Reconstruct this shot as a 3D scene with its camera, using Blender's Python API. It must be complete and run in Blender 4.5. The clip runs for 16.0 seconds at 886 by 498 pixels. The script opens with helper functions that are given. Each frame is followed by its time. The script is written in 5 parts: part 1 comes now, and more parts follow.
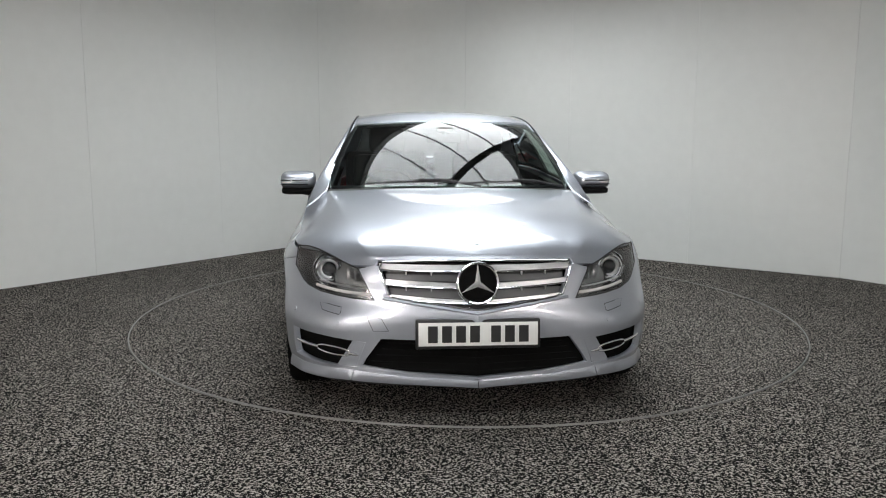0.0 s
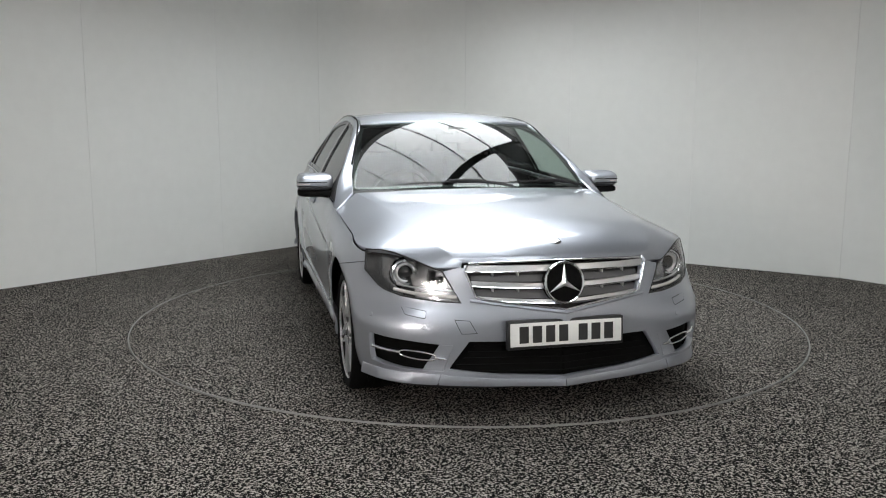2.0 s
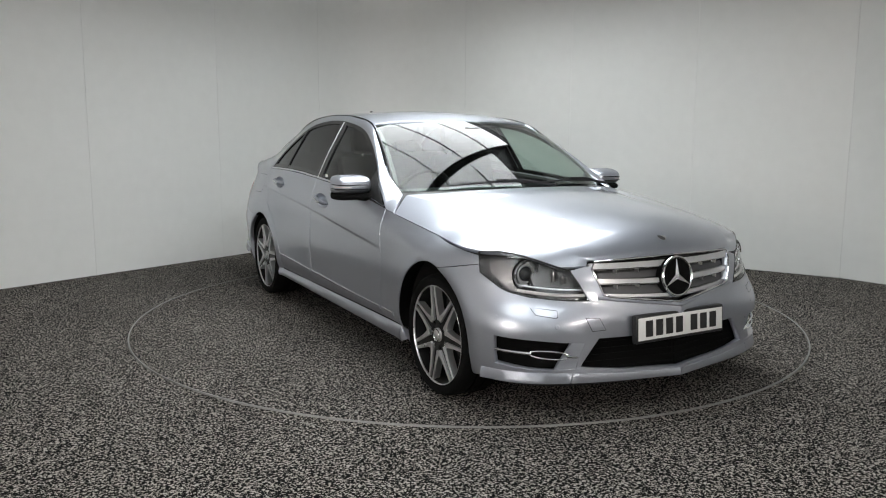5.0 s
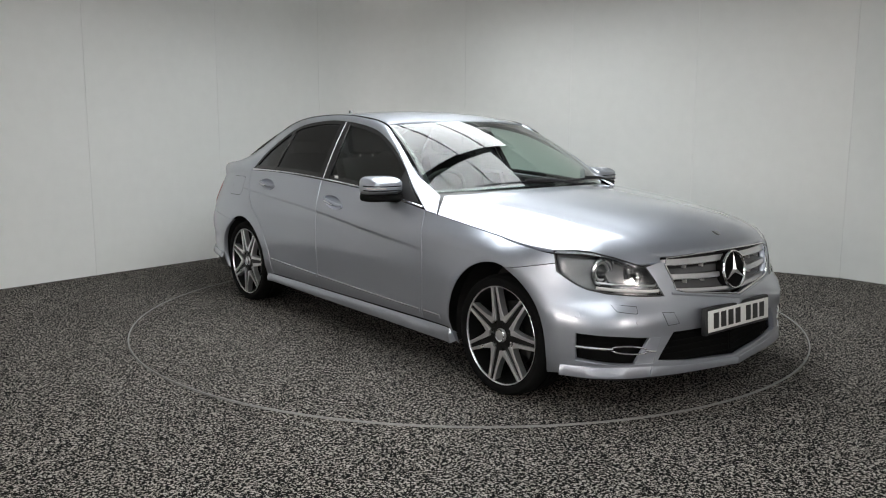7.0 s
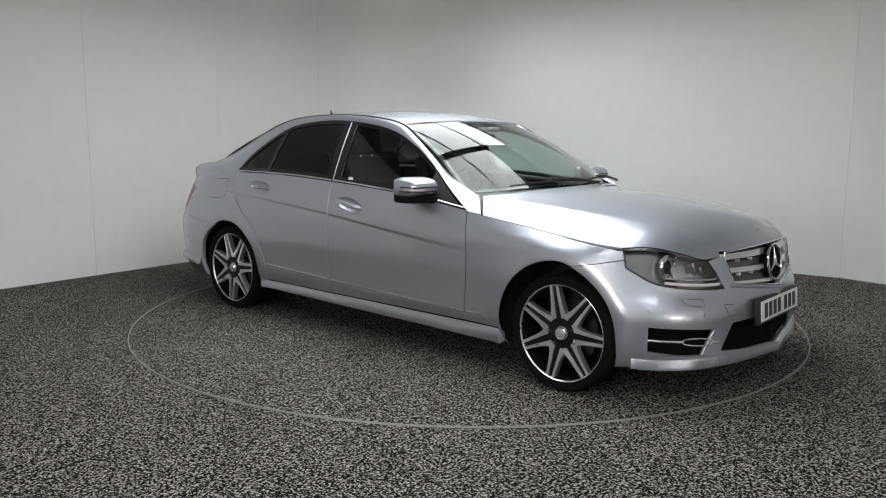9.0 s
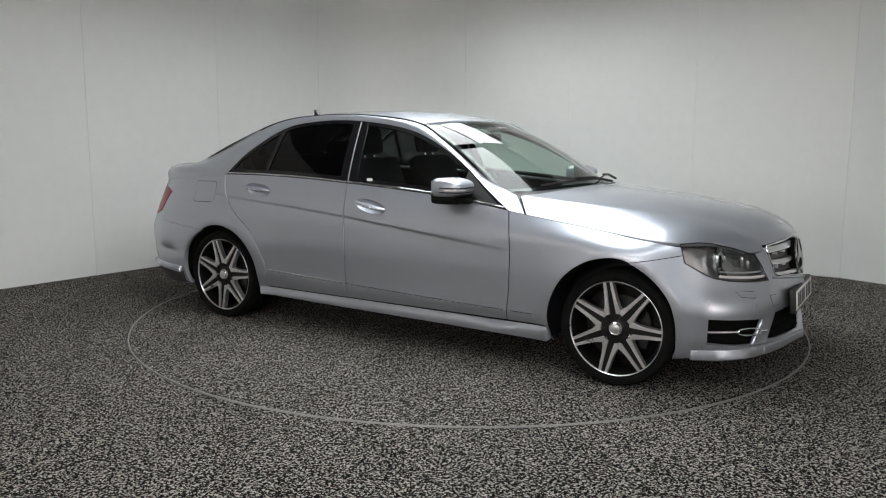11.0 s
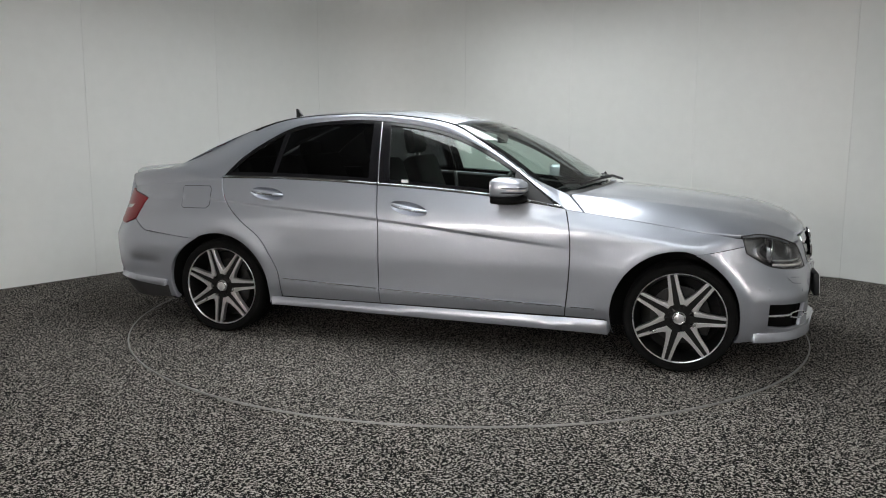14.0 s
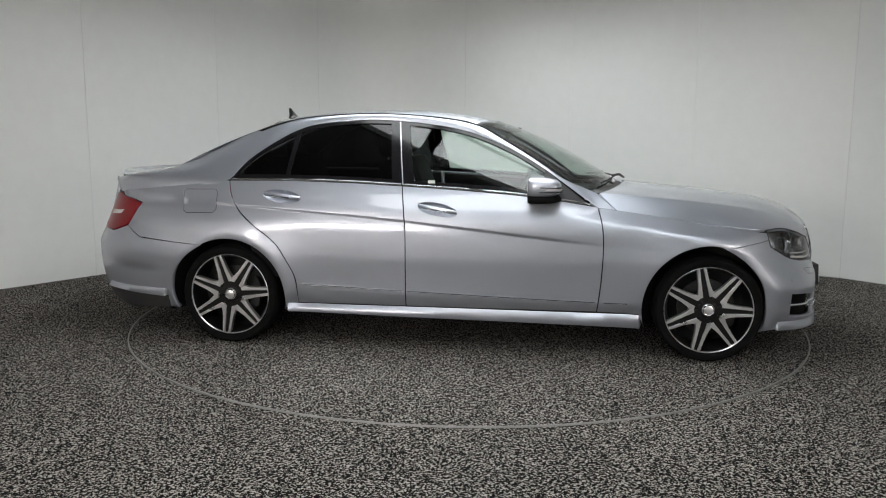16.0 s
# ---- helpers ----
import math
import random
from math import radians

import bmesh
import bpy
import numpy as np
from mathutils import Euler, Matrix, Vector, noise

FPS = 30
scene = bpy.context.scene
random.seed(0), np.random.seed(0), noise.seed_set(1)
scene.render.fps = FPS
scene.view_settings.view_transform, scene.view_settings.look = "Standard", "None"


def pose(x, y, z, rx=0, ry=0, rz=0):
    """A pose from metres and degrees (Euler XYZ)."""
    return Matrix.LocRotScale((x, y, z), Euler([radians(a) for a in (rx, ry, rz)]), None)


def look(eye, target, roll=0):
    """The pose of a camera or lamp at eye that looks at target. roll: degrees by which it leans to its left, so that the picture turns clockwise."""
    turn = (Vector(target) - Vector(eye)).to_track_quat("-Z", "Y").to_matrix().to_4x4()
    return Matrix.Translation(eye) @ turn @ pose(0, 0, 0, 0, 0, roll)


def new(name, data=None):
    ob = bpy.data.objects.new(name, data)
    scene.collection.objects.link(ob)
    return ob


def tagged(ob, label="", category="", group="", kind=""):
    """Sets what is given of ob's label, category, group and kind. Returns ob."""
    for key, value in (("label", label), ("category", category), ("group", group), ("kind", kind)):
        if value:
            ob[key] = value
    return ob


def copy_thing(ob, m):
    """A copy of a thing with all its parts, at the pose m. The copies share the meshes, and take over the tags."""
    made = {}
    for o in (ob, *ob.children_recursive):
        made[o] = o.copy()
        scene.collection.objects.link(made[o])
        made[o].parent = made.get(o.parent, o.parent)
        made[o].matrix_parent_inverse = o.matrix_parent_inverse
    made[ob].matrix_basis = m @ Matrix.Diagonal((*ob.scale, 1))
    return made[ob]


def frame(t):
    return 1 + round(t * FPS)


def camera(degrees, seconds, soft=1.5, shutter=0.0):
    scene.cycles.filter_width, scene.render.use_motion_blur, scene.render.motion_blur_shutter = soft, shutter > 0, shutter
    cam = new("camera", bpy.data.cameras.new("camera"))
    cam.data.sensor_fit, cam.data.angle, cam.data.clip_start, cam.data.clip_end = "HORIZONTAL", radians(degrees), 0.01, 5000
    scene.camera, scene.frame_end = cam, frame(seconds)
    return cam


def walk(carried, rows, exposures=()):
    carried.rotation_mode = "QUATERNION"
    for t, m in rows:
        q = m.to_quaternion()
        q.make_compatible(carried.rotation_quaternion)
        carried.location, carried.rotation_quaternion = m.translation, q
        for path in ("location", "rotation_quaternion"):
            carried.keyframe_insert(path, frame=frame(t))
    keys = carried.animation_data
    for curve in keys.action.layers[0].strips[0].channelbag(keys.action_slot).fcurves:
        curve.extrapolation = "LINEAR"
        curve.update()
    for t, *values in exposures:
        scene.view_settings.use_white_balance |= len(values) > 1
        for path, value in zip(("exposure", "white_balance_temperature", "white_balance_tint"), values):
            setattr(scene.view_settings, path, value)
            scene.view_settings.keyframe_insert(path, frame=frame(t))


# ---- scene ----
# ---------------- camera ----------------
cam = camera(57.67, 16.0, soft=1.1)
EYE = Vector((0, -5.554, 1.285))
AIM = EYE + Vector((-0.02825, 0.98834, -0.14969))
walk(cam, [(0, look(EYE, AIM, 0.228)), (16, look(EYE, AIM, 0.228))], [(0, 0.33), (16, 0.33)])

# ---------------- world and light strengths ----------------
world = bpy.data.worlds.new("studio_world")
scene.world = world
world.use_nodes = True
world.node_tree.nodes["Background"].inputs[0].default_value = (0.02, 0.02, 0.02, 1)
world.node_tree.nodes["Background"].inputs[1].default_value = 0.1
BOX_GLOW = 5.0
TUBE_GLOW = 40.0


# ---------------- materials ----------------
def mat(name, color, rough=0.5, metal=0.0, coat=0.0, spec=0.5, grain=0.0, grain_scale=60.0, bump=0.0, bump_scale=200.0, emit=0.0):
    m = bpy.data.materials.new(name)
    m.use_nodes = True
    nt = m.node_tree
    b = nt.nodes["Principled BSDF"]
    b.inputs["Base Color"].default_value = (*color, 1)
    b.inputs["Roughness"].default_value = rough
    b.inputs["Metallic"].default_value = metal
    b.inputs["Coat Weight"].default_value = coat
    b.inputs["Coat Roughness"].default_value = 0.03
    b.inputs["Specular IOR Level"].default_value = spec
    if emit:
        b.inputs["Emission Color"].default_value = (*color, 1)
        b.inputs["Emission Strength"].default_value = emit
    if grain or bump:
        tc = nt.nodes.new("ShaderNodeTexCoord")
    if grain:
        n1 = nt.nodes.new("ShaderNodeTexNoise")
        n1.inputs["Scale"].default_value = grain_scale
        n1.inputs["Detail"].default_value = 6
        n2 = nt.nodes.new("ShaderNodeTexNoise")
        n2.inputs["Scale"].default_value = grain_scale * 0.06
        add = nt.nodes.new("ShaderNodeMath")
        add.operation = "ADD"
        ramp = nt.nodes.new("ShaderNodeMapRange")
        ramp.inputs["From Min"].default_value = 0.7
        ramp.inputs["From Max"].default_value = 1.3
        ramp.inputs["To Min"].default_value = 1 - grain
        ramp.inputs["To Max"].default_value = 1 + grain
        mul = nt.nodes.new("ShaderNodeVectorMath")
        mul.operation = "SCALE"
        mul.inputs[0].default_value = color
        for n in (n1, n2):
            nt.links.new(tc.outputs["Object"], n.inputs["Vector"])
        nt.links.new(n1.outputs["Fac"], add.inputs[0])
        nt.links.new(n2.outputs["Fac"], add.inputs[1])
        nt.links.new(add.outputs[0], ramp.inputs["Value"])
        nt.links.new(ramp.outputs[0], mul.inputs["Scale"])
        nt.links.new(mul.outputs[0], b.inputs["Base Color"])
        rr = nt.nodes.new("ShaderNodeMapRange")
        rr.inputs["To Min"].default_value = rough * 0.85
        rr.inputs["To Max"].default_value = min(1.0, rough * 1.15)
        nt.links.new(n2.outputs["Fac"], rr.inputs["Value"])
        nt.links.new(rr.outputs[0], b.inputs["Roughness"])
    if bump:
        nb = nt.nodes.new("ShaderNodeTexNoise")
        nb.inputs["Scale"].default_value = bump_scale
        nb.inputs["Detail"].default_value = 3
        bp = nt.nodes.new("ShaderNodeBump")
        bp.inputs["Strength"].default_value = bump
        bp.inputs["Distance"].default_value = 0.002
        nt.links.new(tc.outputs["Object"], nb.inputs["Vector"])
        nt.links.new(nb.outputs["Fac"], bp.inputs["Height"])
        nt.links.new(bp.outputs[0], b.inputs["Normal"])
    return m


def glass_mat(name, tint, gloss=1.0, ior=1.5):
    """Thin tinted glass: tinted see-through pane with a clear reflection by Fresnel."""
    m = bpy.data.materials.new(name)
    m.use_nodes = True
    nt = m.node_tree
    nt.nodes.remove(nt.nodes["Principled BSDF"])
    out = nt.nodes["Material Output"]
    tr = nt.nodes.new("ShaderNodeBsdfTransparent")
    tr.inputs[0].default_value = (*tint, 1)
    gl = nt.nodes.new("ShaderNodeBsdfGlossy")
    gl.inputs["Color"].default_value = (gloss, gloss, gloss, 1)
    gl.inputs["Roughness"].default_value = 0.01
    lw = nt.nodes.new("ShaderNodeLayerWeight")
    pw = nt.nodes.new("ShaderNodeMath")
    pw.operation = "POWER"
    pw.inputs[1].default_value = 5.0
    fr = nt.nodes.new("ShaderNodeMath")
    fr.operation = "MULTIPLY_ADD"
    f0 = ((ior - 1) / (ior + 1)) ** 2
    fr.inputs[1].default_value = 1 - f0
    fr.inputs[2].default_value = f0
    mx = nt.nodes.new("ShaderNodeMixShader")
    nt.links.new(lw.outputs["Facing"], pw.inputs[0])
    nt.links.new(pw.outputs[0], fr.inputs[0])
    nt.links.new(fr.outputs[0], mx.inputs[0])
    nt.links.new(tr.outputs[0], mx.inputs[1])
    nt.links.new(gl.outputs[0], mx.inputs[2])
    nt.links.new(mx.outputs[0], out.inputs["Surface"])
    return m


def paint_mat():
    m = mat("silver_metallic_paint", (0.418, 0.445, 0.500), 0.38, 0.8, 1.0, 0.5)
    nt = m.node_tree
    b = nt.nodes["Principled BSDF"]
    b.inputs["Coat Roughness"].default_value = 0.012
    tc = nt.nodes.new("ShaderNodeTexCoord")
    vo = nt.nodes.new("ShaderNodeTexVoronoi")
    vo.inputs["Scale"].default_value = 900
    n2 = nt.nodes.new("ShaderNodeTexNoise")
    n2.inputs["Scale"].default_value = 3.0
    mr = nt.nodes.new("ShaderNodeMapRange")
    mr.inputs["To Min"].default_value = 0.36
    mr.inputs["To Max"].default_value = 0.41
    hs = nt.nodes.new("ShaderNodeHueSaturation")
    hs.inputs["Color"].default_value = (0.418, 0.445, 0.500, 1)
    vr = nt.nodes.new("ShaderNodeMapRange")
    vr.inputs["To Min"].default_value = 0.94
    vr.inputs["To Max"].default_value = 1.06
    sp = nt.nodes.new("ShaderNodeSeparateColor")
    nt.links.new(tc.outputs["Object"], vo.inputs["Vector"])
    nt.links.new(tc.outputs["Object"], n2.inputs["Vector"])
    nt.links.new(vo.outputs["Color"], sp.inputs[0])
    nt.links.new(sp.outputs[0], vr.inputs["Value"])
    nt.links.new(vr.outputs[0], hs.inputs["Value"])
    nt.links.new(hs.outputs[0], b.inputs["Base Color"])
    nt.links.new(n2.outputs["Fac"], mr.inputs["Value"])
    nt.links.new(mr.outputs[0], b.inputs["Roughness"])
    return m


def fleck_mat():
    """Dark contract flooring with pale, uneven flecks."""
    m = mat("flecked_floor", (0.06, 0.06, 0.058), 0.95, 0, 0, 0.06)
    nt = m.node_tree
    b = nt.nodes["Principled BSDF"]
    tc = nt.nodes.new("ShaderNodeTexCoord")
    n = nt.nodes.new("ShaderNodeTexNoise")
    n.inputs["Scale"].default_value = 108
    n.inputs["Detail"].default_value = 1.0
    n.inputs["Roughness"].default_value = 0.65
    n.inputs["Distortion"].default_value = 0.6
    ra = nt.nodes.new("ShaderNodeValToRGB")
    ra.color_ramp.elements[0].position = 0.495
    ra.color_ramp.elements[0].color = (0.004, 0.004, 0.004, 1)
    ra.color_ramp.elements[1].position = 0.585
    ra.color_ramp.elements[1].color = (0.375, 0.348, 0.317, 1)
    e = ra.color_ramp.elements.new(0.535)
    e.color = (0.010, 0.0095, 0.009, 1)
    big = nt.nodes.new("ShaderNodeTexNoise")
    big.inputs["Scale"].default_value = 1.7
    mr = nt.nodes.new("ShaderNodeMapRange")
    mr.inputs["To Min"].default_value = 0.8
    mr.inputs["To Max"].default_value = 1.2
    sc = nt.nodes.new("ShaderNodeVectorMath")
    sc.operation = "SCALE"
    bp = nt.nodes.new("ShaderNodeBump")
    bp.inputs["Strength"].default_value = 0.5
    bp.inputs["Distance"].default_value = 0.002
    mp = nt.nodes.new("ShaderNodeMapping")
    mp.inputs["Location"].default_value = (0.0, 0.0, 0.0047)
    mp.inputs["Rotation"].default_value = (0.31, 0.23, 0.0)
    nt.links.new(tc.outputs["Object"], mp.inputs["Vector"])
    for k in (n, big):
        nt.links.new(mp.outputs[0], k.inputs["Vector"])
    nt.links.new(n.outputs["Fac"], ra.inputs[0])
    nt.links.new(big.outputs["Fac"], mr.inputs["Value"])
    nt.links.new(ra.outputs[0], sc.inputs[0])
    nt.links.new(mr.outputs[0], sc.inputs["Scale"])
    nt.links.new(sc.outputs[0], b.inputs["Base Color"])
    nt.links.new(n.outputs["Fac"], bp.inputs["Height"])
    nt.links.new(bp.outputs[0], b.inputs["Normal"])
    return m


PAINT = paint_mat()
FLECK = fleck_mat()
WALL = mat("white_wall_panel", (0.72, 0.735, 0.72), 0.38, grain=0.025, grain_scale=9, bump=0.02, bump_scale=14)
PALEWALL = mat("pale_wall_paint", (0.74, 0.735, 0.725), 0.7, grain=0.06, grain_scale=9)
CEIL = mat("dark_ceiling_paint", (0.10, 0.10, 0.10), 0.8, grain=0.1, grain_scale=20)
BLACK = mat("black_plastic", (0.012, 0.012, 0.013), 0.5, bump=0.15, bump_scale=900)
GLOSSBLACK = mat("gloss_black", (0.006, 0.006, 0.007), 0.15, spec=0.3, coat=0.2)
UNDER = mat("dark_underbody", (0.010, 0.010, 0.010), 0.9, grain=0.2, grain_scale=30)
RUBBER = mat("tyre_rubber", (0.0045, 0.0045, 0.0045), 0.85, spec=0.12, grain=0.2, grain_scale=40, bump=0.2, bump_scale=500)
RIMBLACK = mat("rim_black_paint", (0.006, 0.006, 0.006), 0.35, spec=0.3)
MACHINED = mat("machined_alloy", (0.80, 0.80, 0.81), 0.29, 0.9, grain=0.05, grain_scale=200)
CHROME = mat("chrome", (0.82, 0.83, 0.85), 0.07, 1.0)
SATIN = mat("satin_silver_plastic", (0.70, 0.70, 0.71), 0.3, 0.85, coat=0.3, grain=0.04)
MESHGREY = mat("grille_grey", (0.10, 0.10, 0.105), 0.45, 0.4)
METAL = mat("brushed_steel", (0.55, 0.55, 0.54), 0.35, 1.0, grain=0.08, grain_scale=90)
WHITEPLATE = mat("white_plate", (0.78, 0.78, 0.76), 0.35, grain=0.02, grain_scale=90)
REDLENS = mat("red_lamp_lens", (0.20, 0.002, 0.006), 0.3, spec=0.25, coat=0.25, grain=0.1, grain_scale=50)
CLEARPLASTIC = mat("pale_lamp_plastic", (0.75, 0.72, 0.70), 0.2, coat=0.8)
LEATHER = mat("black_leather", (0.008, 0.008, 0.0085), 0.6, spec=0.2, grain=0.1, grain_scale=60, bump=0.2, bump_scale=300)
CABIN = mat("grey_headlining", (0.20, 0.20, 0.195), 0.85, grain=0.05, grain_scale=60)
LAMPGREY = mat("lamp_housing_grey", (0.28, 0.28, 0.285), 0.25, 0.9, coat=0.3, grain=0.1, grain_scale=30)
CAVITY = mat("matt_black_cavity", (0.004, 0.004, 0.004), 0.9, spec=0.1, grain=0.1)
RINGSTEEL = mat("dull_ring_steel", (0.24, 0.236, 0.23), 0.5, 0.6, grain=0.15, grain_scale=60)
DISC = mat("dull_brake_steel", (0.05, 0.05, 0.05), 0.5, 0.8, grain=0.15, grain_scale=60)
APRON = mat("dark_grey_apron", (0.035, 0.035, 0.037), 0.4, grain=0.1, grain_scale=40)
INKBLACK = mat("plate_black", (0.015, 0.015, 0.015), 0.5, grain=0.05)
GLASS = glass_mat("green_tinted_glass", (0.72, 0.82, 0.77), 1.0, 1.58)
PRIVACY = glass_mat("privacy_glass", (0.06, 0.062, 0.065), 1.0, 1.42)
LAMPGLASS = glass_mat("clear_lamp_lens", (0.93, 0.94, 0.95))
BOXLIGHT = mat("light_box_fabric", (0.95, 0.985, 1.0), 0.9, emit=BOX_GLOW)
TUBE = mat("lamp_tube", (1.0, 0.91, 0.85), 0.5, emit=TUBE_GLOW)


# ---------------- mesh helpers ----------------
def part(name, bm, material, parent, label="", smooth=True):
    me = bpy.data.meshes.new(name)
    bm.normal_update()
    bm.to_mesh(me)
    bm.free()
    me.materials.append(material)
    if smooth:
        me.shade_smooth()
        me.set_sharp_from_angle(angle=radians(35))
    ob = new(name, me)
    ob.parent = parent
    if label:
        ob["label"] = label
    return ob


def thing(name, label, category, group="", kind=""):
    return tagged(new(name), label, category, group, kind)


def box(x0, x1, y0, y1, z0, z1, bevel=0.0, bm=None):
    bm = bm or bmesh.new()
    vs = [bm.verts.new((x, y, z)) for x in (x0, x1) for y in (y0, y1) for z in (z0, z1)]
    fs = [(0, 1, 3, 2), (4, 6, 7, 5), (0, 4, 5, 1), (2, 3, 7, 6), (0, 2, 6, 4), (1, 5, 7, 3)]
    faces = [bm.faces.new([vs[i] for i in f]) for f in fs]
    if bevel:
        es = list({e for f in faces for e in f.edges})
        bmesh.ops.bevel(bm, geom=es, offset=bevel, segments=2, profile=0.5, affect="EDGES")
    return bm


def lathe(profile, seg=48, bm=None, m=None):
    """Turns (radius, y) pairs about the y axis."""
    bm = bm or bmesh.new()
    m = m or Matrix()
    rings = []
    for r, y in profile:
        if r < 1e-5:
            rings.append([bm.verts.new(m @ Vector((0, y, 0)))])
        else:
            rings.append([bm.verts.new(m @ Vector((r * math.cos(2 * math.pi * i / seg), y, r * math.sin(2 * math.pi * i / seg)))) for i in range(seg)])
    for a, b in zip(rings, rings[1:]):
        for i in range(seg):
            j = (i + 1) % seg
            if len(a) == 1:
                bm.faces.new((a[0], b[i], b[j]))
            elif len(b) == 1:
                bm.faces.new((a[i], a[j], b[0]))
            else:
                bm.faces.new((a[i], a[j], b[j], b[i]))
    bmesh.ops.recalc_face_normals(bm, faces=bm.faces)
    return bm


def prism(pts, y0, y1, bm=None, m=None, bevel=0.0):
    """Extrudes an outline of (x, z) pairs from y0 to y1."""
    bm = bm or bmesh.new()
    m = m or Matrix()
    a = [bm.verts.new(m @ Vector((x, y0, z))) for x, z in pts]
    b = [bm.verts.new(m @ Vector((x, y1, z))) for x, z in pts]
    n = len(pts)
    fs = [bm.faces.new(a), bm.faces.new(b[::-1])]
    for i in range(n):
        fs.append(bm.faces.new((a[i], b[i], b[(i + 1) % n], a[(i + 1) % n])))
    bmesh.ops.recalc_face_normals(bm, faces=fs)
    if bevel:
        bmesh.ops.bevel(bm, geom=list({e for f in fs for e in f.edges}), offset=bevel, segments=2, profile=0.5, affect="EDGES")
    return bm


def tube(path, radius, seg=8, bm=None, squash=1.0):
    """A round bar along a list of points."""
    bm = bm or bmesh.new()
    P = [Vector(p) for p in path]
    rings = []
    for i, p in enumerate(P):
        d = (P[min(i + 1, len(P) - 1)] - P[max(i - 1, 0)]).normalized()
        up = Vector((0, 0, 1)) if abs(d.z) < 0.9 else Vector((1, 0, 0))
        a = d.cross(up).normalized()
        b = a.cross(d)
        r = radius[i] if isinstance(radius, (list, tuple)) else radius
        rings.append([bm.verts.new(p + r * (math.cos(k * 2 * math.pi / seg) * a + squash * math.sin(k * 2 * math.pi / seg) * b)) for k in range(seg)])
    for a, b in zip(rings, rings[1:]):
        for k in range(seg):
            bm.faces.new((a[k], a[(k + 1) % seg], b[(k + 1) % seg], b[k]))
    bm.faces.new(rings[0][::-1])
    bm.faces.new(rings[-1])
    bmesh.ops.recalc_face_normals(bm, faces=bm.faces)
    return bm


def curve(*pairs):
    """A smooth function through (x, y) pairs, without overshoot."""
    xs = np.array([p[0] for p in pairs], float)
    ys = np.array([p[1] for p in pairs], float)
    h = np.diff(xs)
    d = np.diff(ys) / h
    m = np.zeros(len(xs))
    m[0], m[-1] = d[0], d[-1]
    for i in range(1, len(xs) - 1):
        if d[i - 1] * d[i] > 0:
            w1, w2 = 2 * h[i] + h[i - 1], h[i] + 2 * h[i - 1]
            m[i] = (w1 + w2) / (w1 / d[i - 1] + w2 / d[i])

    def f(x):
        if x <= xs[0]:
            return float(ys[0] + m[0] * (x - xs[0]))
        if x >= xs[-1]:
            return float(ys[-1] + m[-1] * (x - xs[-1]))
        i = int(np.searchsorted(xs, x, side="right") - 1)
        t = (x - xs[i]) / h[i]
        return float((2 * t**3 - 3 * t**2 + 1) * ys[i] + (t**3 - 2 * t**2 + t) * h[i] * m[i] + (3 * t**2 - 2 * t**3) * ys[i + 1] + (t**3 - t**2) * h[i] * m[i + 1])

    return f


def sstep(t):
    t = max(0.0, min(1.0, t))
    return t * t * (3 - 2 * t)


def resample(loop, step, closed=True):
    P = [Vector(p).to_2d() for p in loop]
    out = []
    for i in range(len(P) if closed else len(P) - 1):
        a, b = P[i], P[(i + 1) % len(P)]
        n = max(1, int(math.ceil((b - a).length / step)))
        out += [a.lerp(b, k / n) for k in range(n)]
    if not closed:
        out.append(P[-1])
    return out


def spline(pts, n=6):
    """An open smooth line through 2D points."""
    P = [Vector(p) for p in pts]
    out = []
    for i in range(len(P) - 1):
        p0, p1, p2, p3 = P[max(i - 1, 0)], P[i], P[i + 1], P[min(i + 2, len(P) - 1)]
        for k in range(n):
            t = k / n
            out.append(0.5 * (2 * p1 + (p2 - p0) * t + (2 * p0 - 5 * p1 + 4 * p2 - p3) * t * t + (3 * p1 - p0 - 3 * p2 + p3) * t**3))
    out.append(P[-1])
    return out


def arc(cx, cz, r, a0, a1, n=24):
    return [Vector((cx + r * math.cos(radians(a0 + (a1 - a0) * i / n)), cz + r * math.sin(radians(a0 + (a1 - a0) * i / n)))) for i in range(n + 1)]


def inside(X, Y, loop):
    L = np.array([(p[0], p[1]) for p in loop])
    x0, y0 = L[:, 0], L[:, 1]
    x1, y1 = np.roll(x0, -1), np.roll(y0, -1)
    X, Y = X[:, None], Y[:, None]
    cr = ((y0 > Y) != (y1 > Y)) & (X < (x1 - x0) * (Y - y0) / np.where(y1 == y0, 1e-12, y1 - y0) + x0)
    return cr.sum(1) % 2 == 1


